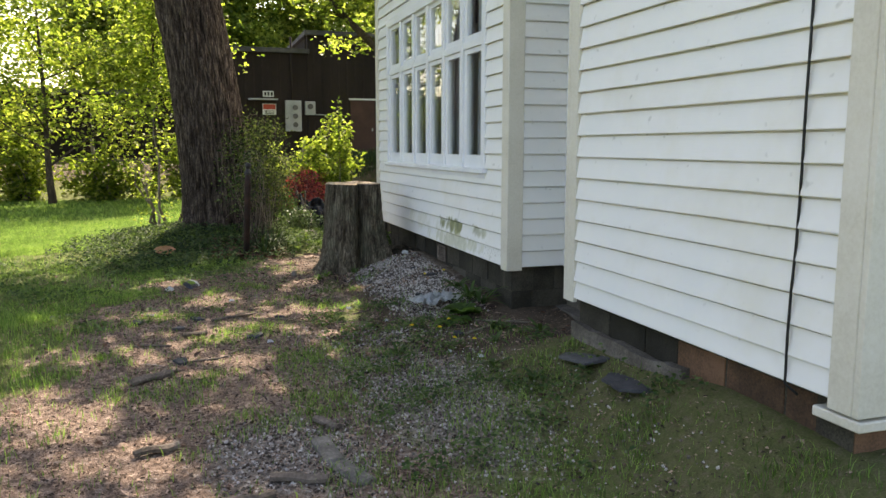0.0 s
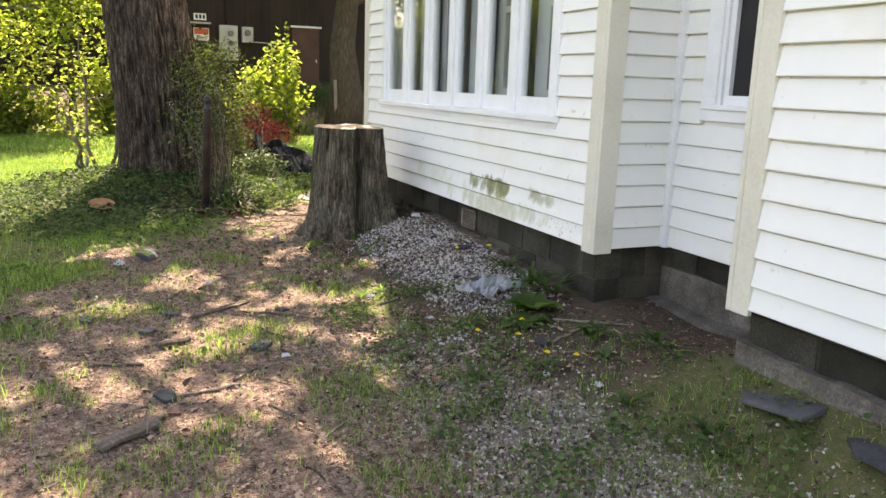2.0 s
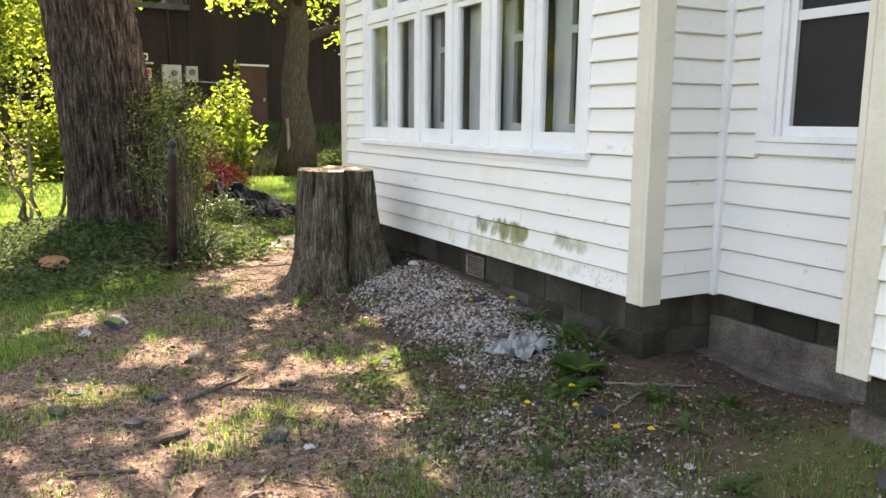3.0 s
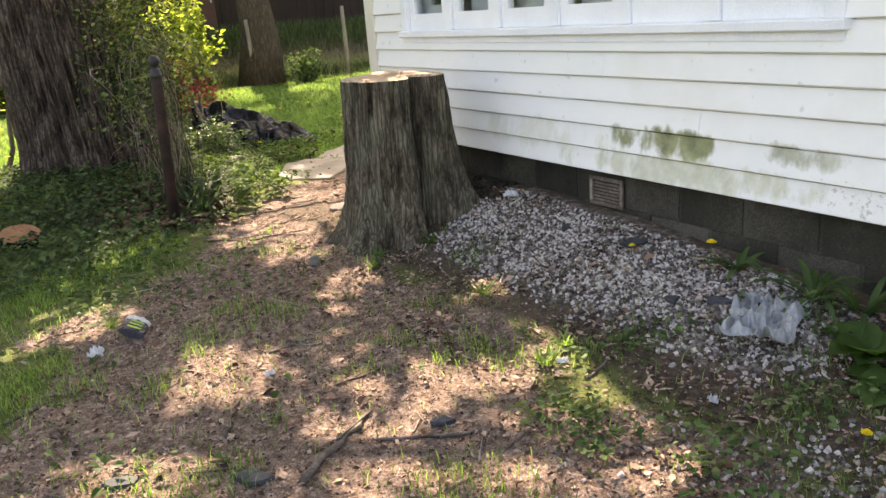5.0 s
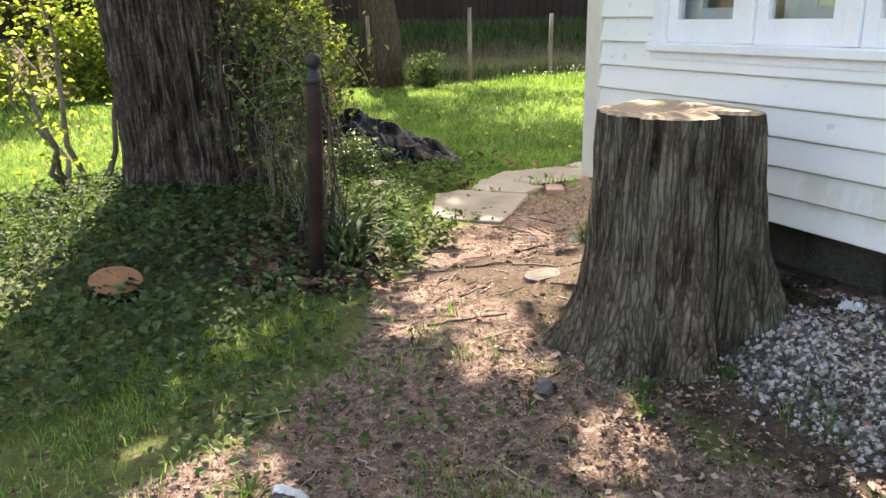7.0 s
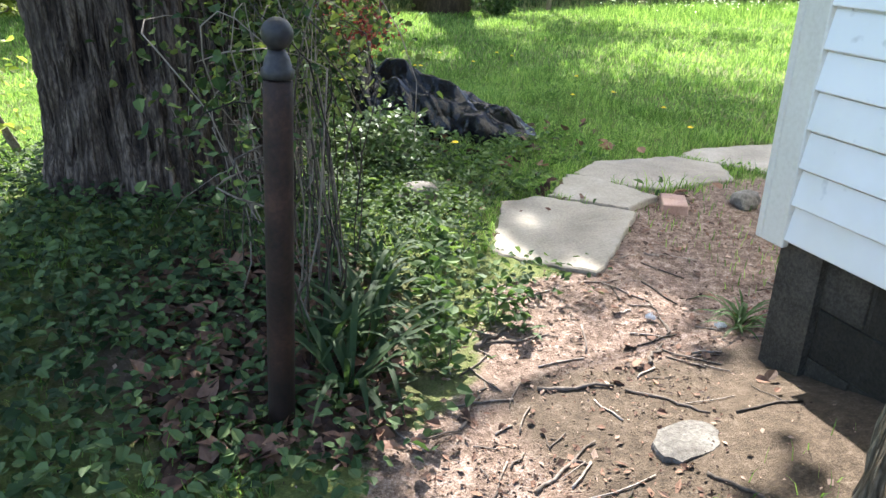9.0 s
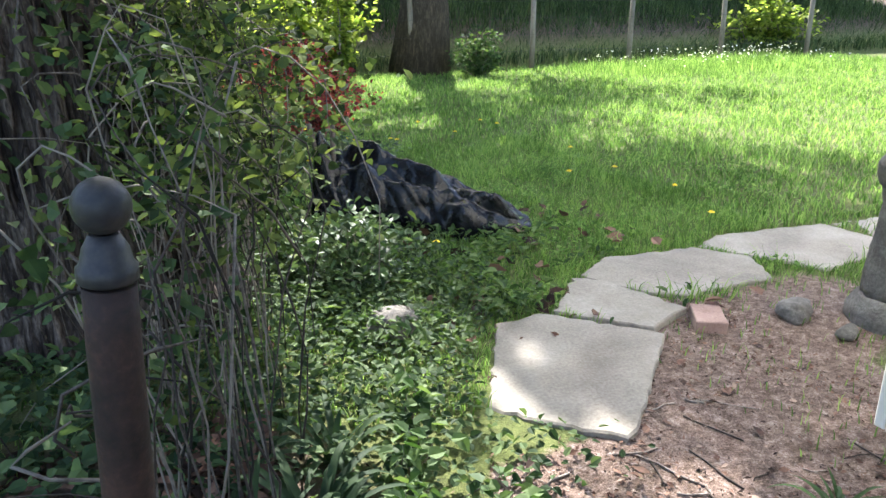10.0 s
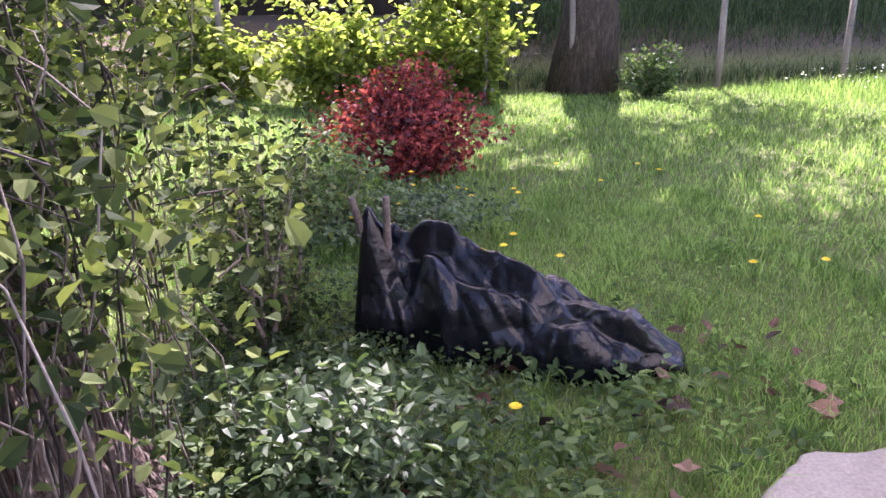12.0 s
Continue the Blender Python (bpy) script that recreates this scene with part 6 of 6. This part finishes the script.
# ivy round the big tree
x, y = scatter(26000, -2.2, 1.7, 9.6, 14.2, lambda x, y: np.clip(1.25 - np.hypot((x + 0.1) / 1.5, (y - 11.9) / 2.0), 0, 1) * (np.abs(x - path_line(y)) > 0.45))
stuff("groundcover", leaf_cloud("groundcover", on_ground(x, y, 0.02) + RNG.uniform(0, 0.10, (len(x), 1)) * [0, 0, 1], 0.045, M_LEAFDARK, 0.8, wide=0.75), "dark green ivy and periwinkle round the tree", "groundcover")
x, y = scatter(22000, 0.9, 3.0, 11.2, 15.4, lambda x, y: ~on_flags(x, y) * ~on_flags(x + 0.07, y + 0.03) * ~on_flags(x + 0.04, y + 0.1) * np.clip(1.2 - np.hypot((x - 1.65) / 0.85, (y - 13.1) / 2.0), 0, 1))
stuff("groundcover", leaf_cloud("groundcover", on_ground(x, y, 0.02) + RNG.uniform(0, 0.14, (len(x), 1)) * [0, 0, 1], 0.036, M_LEAFDARK, 0.7, wide=0.7), "dark green weeds and groundcover by the flagstones", "groundcover")

x, y = scatter(16000, 1.8, 6.0, 12.6, 16.5, lambda x, y: ~on_flags(x, y) * step01(wobble(x, y, 2.1, 8) + 0.6 * wobble(x, y, 6.0, 2), -0.1, 0.9) * step01(17.0 - y, 0.3, 3.0))
stuff("weeds", leaf_cloud("weeds", on_ground(x, y, 0.015) + RNG.uniform(0, 0.06, (len(x), 1)) * [0, 0, 1], 0.034, M_GRASS, 0.8, wide=0.6), "clover and broad weeds in the lawn by the flagstones", "weeds")

clump = lambda x, y: step01(wobble(x, y, 3.4, 6.0) + 0.7 * wobble(x, y, 8.1, 3.0), 0.15, 0.9)
x, y = scatter(26000, 1.6, 5.6, 12.4, 17.0, lambda x, y: ~on_flags(x, y) * clump(x, y))
stuff("grass_tufts", blade_field("grass_tufts", on_ground(x, y, -0.005), 0.14, 0.006, M_GRASS, 0.9), "taller ragged tufts in the unmown lawn", "grass")
x, y = scatter(5200, 1.5, 3.6, 12.3, 14.6, lambda x, y: ~on_flags(x, y) * ~on_flags(x + 0.08, y) * step01(3.9 - x, 0.2, 1.6) * step01(wobble(x, y, 4.4, 1.0), -0.4, 0.5))
stuff("weeds", leaf_cloud("weeds", on_ground(x, y, 0.03) + RNG.uniform(0, 0.10, (len(x), 1)) * [0, 0, 1], 0.058, M_WEED, 0.7, wide=0.5), "dandelion and plantain leaves in front of the plastic heap", "weeds")
x, y = scatter(150, 1.5, 3.9, 12.2, 14.2, lambda x, y: ~on_flags(x, y) * 0.7)
stuff("leaf_litter", leaf_cloud("leaf_litter", on_ground(x, y, 0.05), 0.09, M_DEAD, 0.5, wide=0.7), "large brown dead leaves caught in the grass", "leaf litter")
x, y = scatter(700, 7.5, 14.0, 20.6, 22.8, lambda x, y: step01(x, 8.5, 12.0) * step01(y, 20.4, 22.2) * 0.8)
stuff("wild_flowers", leaf_cloud("wild_flowers", on_ground(x, y, 0.16) + RNG.uniform(0, 0.22, (len(x), 1)) * [0, 0, 1], 0.036, M_WHITEPETAL, 0.6, wide=0.9), "drift of small white wild flowers at the lawn's far edge", "flowers")
x, y = scatter(9000, 6.5, 14.0, 20.0, 22.8, lambda x, y: step01(x, 7.5, 11.0) * step01(y, 20.0, 22.0))
stuff("grass", blade_field("grass", on_ground(x, y, -0.01), 0.26, 0.010, M_GRASS, 0.5), "tall pale grass among the white flowers", "grass")

# gravel heap and loose stones
x, y = scatter(30000, 0.9, 2.50, 5.6, 9.0, lambda x, y: outside_house(x, y) * step01(zones(x, y)[2], 0.15, 0.85))
stuff("gravel", pebble_field("gravel", on_ground(x, y, 0.004), RNG.uniform(0.006, 0.0145, len(x)), M_GRAVEL), "heap of pale crushed gravel against the foundation", "gravel")
x, y = scatter(22000, -0.3, 2.2, 2.6, 6.5, lambda x, y: outside_house(x, y) * (0.9 * step01(zones(x, y)[2], 0.25, 0.9) + 0.12 * (x > 0.7)))
stuff("gravel", pebble_field("gravel", on_ground(x, y, 0.003), RNG.uniform(0.004, 0.010, len(x)), M_GRAVEL), "scattered grey gravel in thin grass", "gravel")
x, y = scatter(150000, -1.6, 3.4, 2.2, 12.2, lambda x, y: outside_house(x, y) * (0.35 + 0.65 * zones(x, y)[0]) * (1 - 0.85 * step01(y, 8.9, 10.0)) * ~on_flags(x, y))
stuff("leaf_litter", chip_field("leaf_litter", on_ground(x, y, 0.006), RNG.gamma(1.6, 0.0029, len(x)) + 0.0024, M_DRY), "wood chips, bark crumbs and dead leaf scraps on the soil", "leaf litter")
x, y = scatter(16000, 0.7, 3.6, 9.2, 12.5, lambda x, y: outside_house(x, y) * zones(x, y)[0] * ~on_flags(x, y) * np.clip(0.5 + 0.6 * wobble(x, y, 3.3, 1), 0.1, 1))
stuff("leaf_litter", chip_field("leaf_litter", on_ground(x, y, 0.006), RNG.gamma(1.5, 0.004, len(x)) + 0.002, M_DEAD), "dark crumbs of leaf and bark on the damp path", "leaf litter")
x, y = scatter(16000, 1.0, 2.48, 5.2, 9.2, lambda x, y: outside_house(x, y) * np.clip(0.35 + 0.6 * wobble(x, y, 4.0, 3), 0, 1))
stuff("leaf_litter", chip_field("leaf_litter", on_ground(x, y, 0.014), RNG.gamma(2.0, 0.0042, len(x)) + 0.004, M_DRY), "brown leaf crumbs and chips over the gravel", "leaf litter")
x, y = scatter(1100, -1.8, 3.0, 4.0, 15.0, lambda x, y: outside_house(x, y) * 0.5)
stuff("leaf_litter", leaf_cloud("leaf_litter", on_ground(x, y, 0.012), 0.05, M_DEAD, 0.9, wide=0.7), "curled brown dead leaves", "leaf litter")
x, y = scatter(1100, 0.3, 1.1, 10.4, 11.8, lambda x, y: 0.6 + 0 * x)
stuff("leaf_litter", leaf_cloud("leaf_litter", on_ground(x, y, 0.03), 0.085, M_DEAD, 0.6, wide=0.7), "drift of brown dead leaves at the tree's foot", "leaf litter")


tw = bmesh.new()
rt = random.Random(77)
for k in range(420):
    wx, wy = rt.uniform(-0.6, 3.2), rt.uniform(8.6, 11.9) if k < 300 else rt.uniform(4.0, 8.6)
    if abs(wx - float(path_line(wy))) > 1.0 or not outside_house(np.array(wx), np.array(wy)) or on_flags(np.array(wx), np.array(wy)):
        continue
    ta, tl = rt.uniform(0, math.tau), rt.uniform(0.06, 0.26)
    tp = [(wx + math.cos(ta) * tl * (q / 3 - 0.5) + rt.uniform(-0.01, 0.01), wy + math.sin(ta) * tl * (q / 3 - 0.5) + rt.uniform(-0.01, 0.01)) for q in range(4)]
    tube(tw, [(px, py, float(ground_z(px, py)) + 0.005) for px, py in tp], [rt.uniform(0.002, 0.005)] * 4, 4)
tagged(part("twigs", tw, M_TWIG), "small broken twigs strewn on the trodden soil", "twigs", kind="stuff")


# ---- single plants ----
def dandelion(x, y, hgt, seed):
    z = float(ground_z(x, y))
    d = thing("dandelion", "yellow dandelion flower on a thin stem", "flower", "dandelions", pose(x, y, z))
    part("stem", tube(bmesh.new(), [(0, 0, -0.01), (0.005, 0, hgt * 0.6), (0.012, 0.004, hgt)], [0.003, 0.0025, 0.0025], 5), M_WEED, d)
    bm, wide = bmesh.new(), 0.7 if hgt < 0.1 else 1.0
    for ring, (n, r, dz) in enumerate(((16, 0.025 * wide, 0.0), (12, 0.018 * wide, 0.005), (8, 0.009 * wide, 0.010))):
        for q in range(n):
            a = q * math.tau / n + ring
            c, s = math.cos(a), math.sin(a)
            v = [bm.verts.new((0.012 + c * 0.002 - s * 0.002, 0.004 + s * 0.002 + c * 0.002, hgt + dz)), bm.verts.new((0.012 + c * r - s * 0.003, 0.004 + s * r + c * 0.003, hgt + dz + 0.005)),
                 bm.verts.new((0.012 + c * r + s * 0.003, 0.004 + s * r - c * 0.003, hgt + dz + 0.005)), bm.verts.new((0.012 + c * 0.002 + s * 0.002, 0.004 + s * 0.002 - c * 0.002, hgt + dz))]
            bm.faces.new(v)
    part("petals", bm, M_YELLOW, d)


DAND = ((1.62, 5.78, 0.07), (1.80, 5.62, 0.07), (1.95, 5.85, 0.06), (1.83, 5.35, 0.06), (1.95, 5.25, 0.05), (2.2, 7.35, 0.05), (2.25, 6.9, 0.18))
rd = random.Random(5)
for k in range(34):
    DAND += ((rd.uniform(1.9, 4.6), rd.uniform(13.1, 17.5), rd.uniform(0.13, 0.2)),) if k > 10 else ((rd.uniform(2.1, 3.2), rd.uniform(14.6, 17.0), rd.uniform(0.12, 0.2)),)
for k, (x, y, hgt) in enumerate(DAND):
    if not (1.8 < x < 3.5 and 13.5 < y < 14.95):
        dandelion(x, y, hgt, k)


def leaf_blade(bm, base, way, length, wide, bend, n=7):
    """One long leaf, folded along its middle."""
    way, side = Vector(way).normalized(), Vector((-way[1], way[0], 0)).normalized()
    rows = []
    for k in range(n + 1):
        f = k / n
        p = Vector(base) + way * length * f + Vector((0, 0, -bend * length * f * f))
        w = wide * math.sin(math.pi * min(1, 0.12 + 0.88 * f)) ** 0.8 * 0.5
        rows.append([bm.verts.new(p - side * w + Vector((0, 0, w * 0.35))), bm.verts.new(p), bm.verts.new(p + side * w + Vector((0, 0, w * 0.35)))])
    for a, b in zip(rows, rows[1:]):
        for i in (0, 1):
            f = bm.faces.new((a[i], a[i + 1], b[i + 1], b[i]))
            f.smooth = True


def leafy_plant(name, label, x, y, leaves, length, wide, seed, material=None, rise=0.8, bend=0.35, category="plant", group=""):
    rnd = random.Random(seed)
    pl = thing(name, label, category, group, pose(x, y, float(ground_z(x, y))))
    for k in range(leaves):
        bm = bmesh.new()
        a = k * 2.4 + rnd.uniform(-0.3, 0.3)
        leaf_blade(bm, (rnd.uniform(-0.02, 0.02), rnd.uniform(-0.02, 0.02), 0), (math.cos(a), math.sin(a), rise * rnd.uniform(0.5, 1.4)), length * rnd.uniform(0.6, 1.15), wide * rnd.uniform(0.8, 1.2), bend * rnd.uniform(0.6, 1.4))
        part("leaf", bm, material or M_WEED, pl)


leafy_plant("burdock", "broad-leaved burdock plant beside the foundation", 2.18, 6.08, 12, 0.22, 0.15, 1, M_GRASS, 0.55, 0.3)
leafy_plant("burdock", "broad-leaved burdock plant beside the foundation", 2.02, 5.92, 8, 0.18, 0.13, 2, M_GRASS, 0.6, 0.35)
for k, (x, y, n, L, w) in enumerate(((2.25, 5.55, 9, 0.24, 0.035), (2.5, 5.3, 8, 0.22, 0.035), (2.1, 5.2, 8, 0.2, 0.03), (2.36, 6.45, 16, 0.42, 0.028), (2.40, 6.25, 14, 0.38, 0.026), (1.9, 4.7, 8, 0.18, 0.03), (2.0, 4.3, 8, 0.16, 0.03),
                                       (2.38, 6.85, 12, 0.28, 0.03), (1.4, 5.3, 8, 0.16, 0.03), (2.72, 10.86, 22, 0.34, 0.012), (2.66, 10.80, 16, 0.28, 0.012), (1.78, 11.07, 7, 0.1, 0.02))):
    leafy_plant("weed_plant", "rosette of long narrow green leaves", x, y, n, L, w, 20 + k, None, 1.1, 0.5, "plant", "weeds by the wall")
for k, (x, y, n, L) in enumerate(((0.95, 10.75, 22, 0.62), (1.08, 11.0, 24, 0.66), (1.15, 11.25, 20, 0.58), (1.3, 11.6, 16, 0.45), (0.92, 10.98, 18, 0.6))):
    leafy_plant("daylily", "clump of long arching strap leaves by the iron post", x, y, n, L, 0.026, 50 + k, M_LEAFDARK, 1.8, 0.55, "plant", "strap-leaved clumps")
for k, (x, y) in enumerate(((1.42, 11.15), (1.5, 11.5), (1.35, 10.85), (1.62, 11.75), (1.7, 11.15), (2.34, 9.55), (2.37, 9.68))):
    bush("weed_plant", "leafy green weed at the path's edge", x, y, 0.26, 0.26, 0.28, 80, 0.055, M_WEED, 120 + k, 5, "plant", "weeds by the path", 0.6)
for k, (x, y) in enumerate(((1.45, 8.72), (1.35, 8.6), (1.75, 8.6), (1.55, 7.75), (1.3, 6.95), (1.45, 7.0), (-0.1, 8.75))):
    leafy_plant("grass_clump", "small tuft of bright grass", x, y, 26, 0.13, 0.008, 80 + k, M_GRASS, 1.6, 0.4, "grass", "grass tufts")
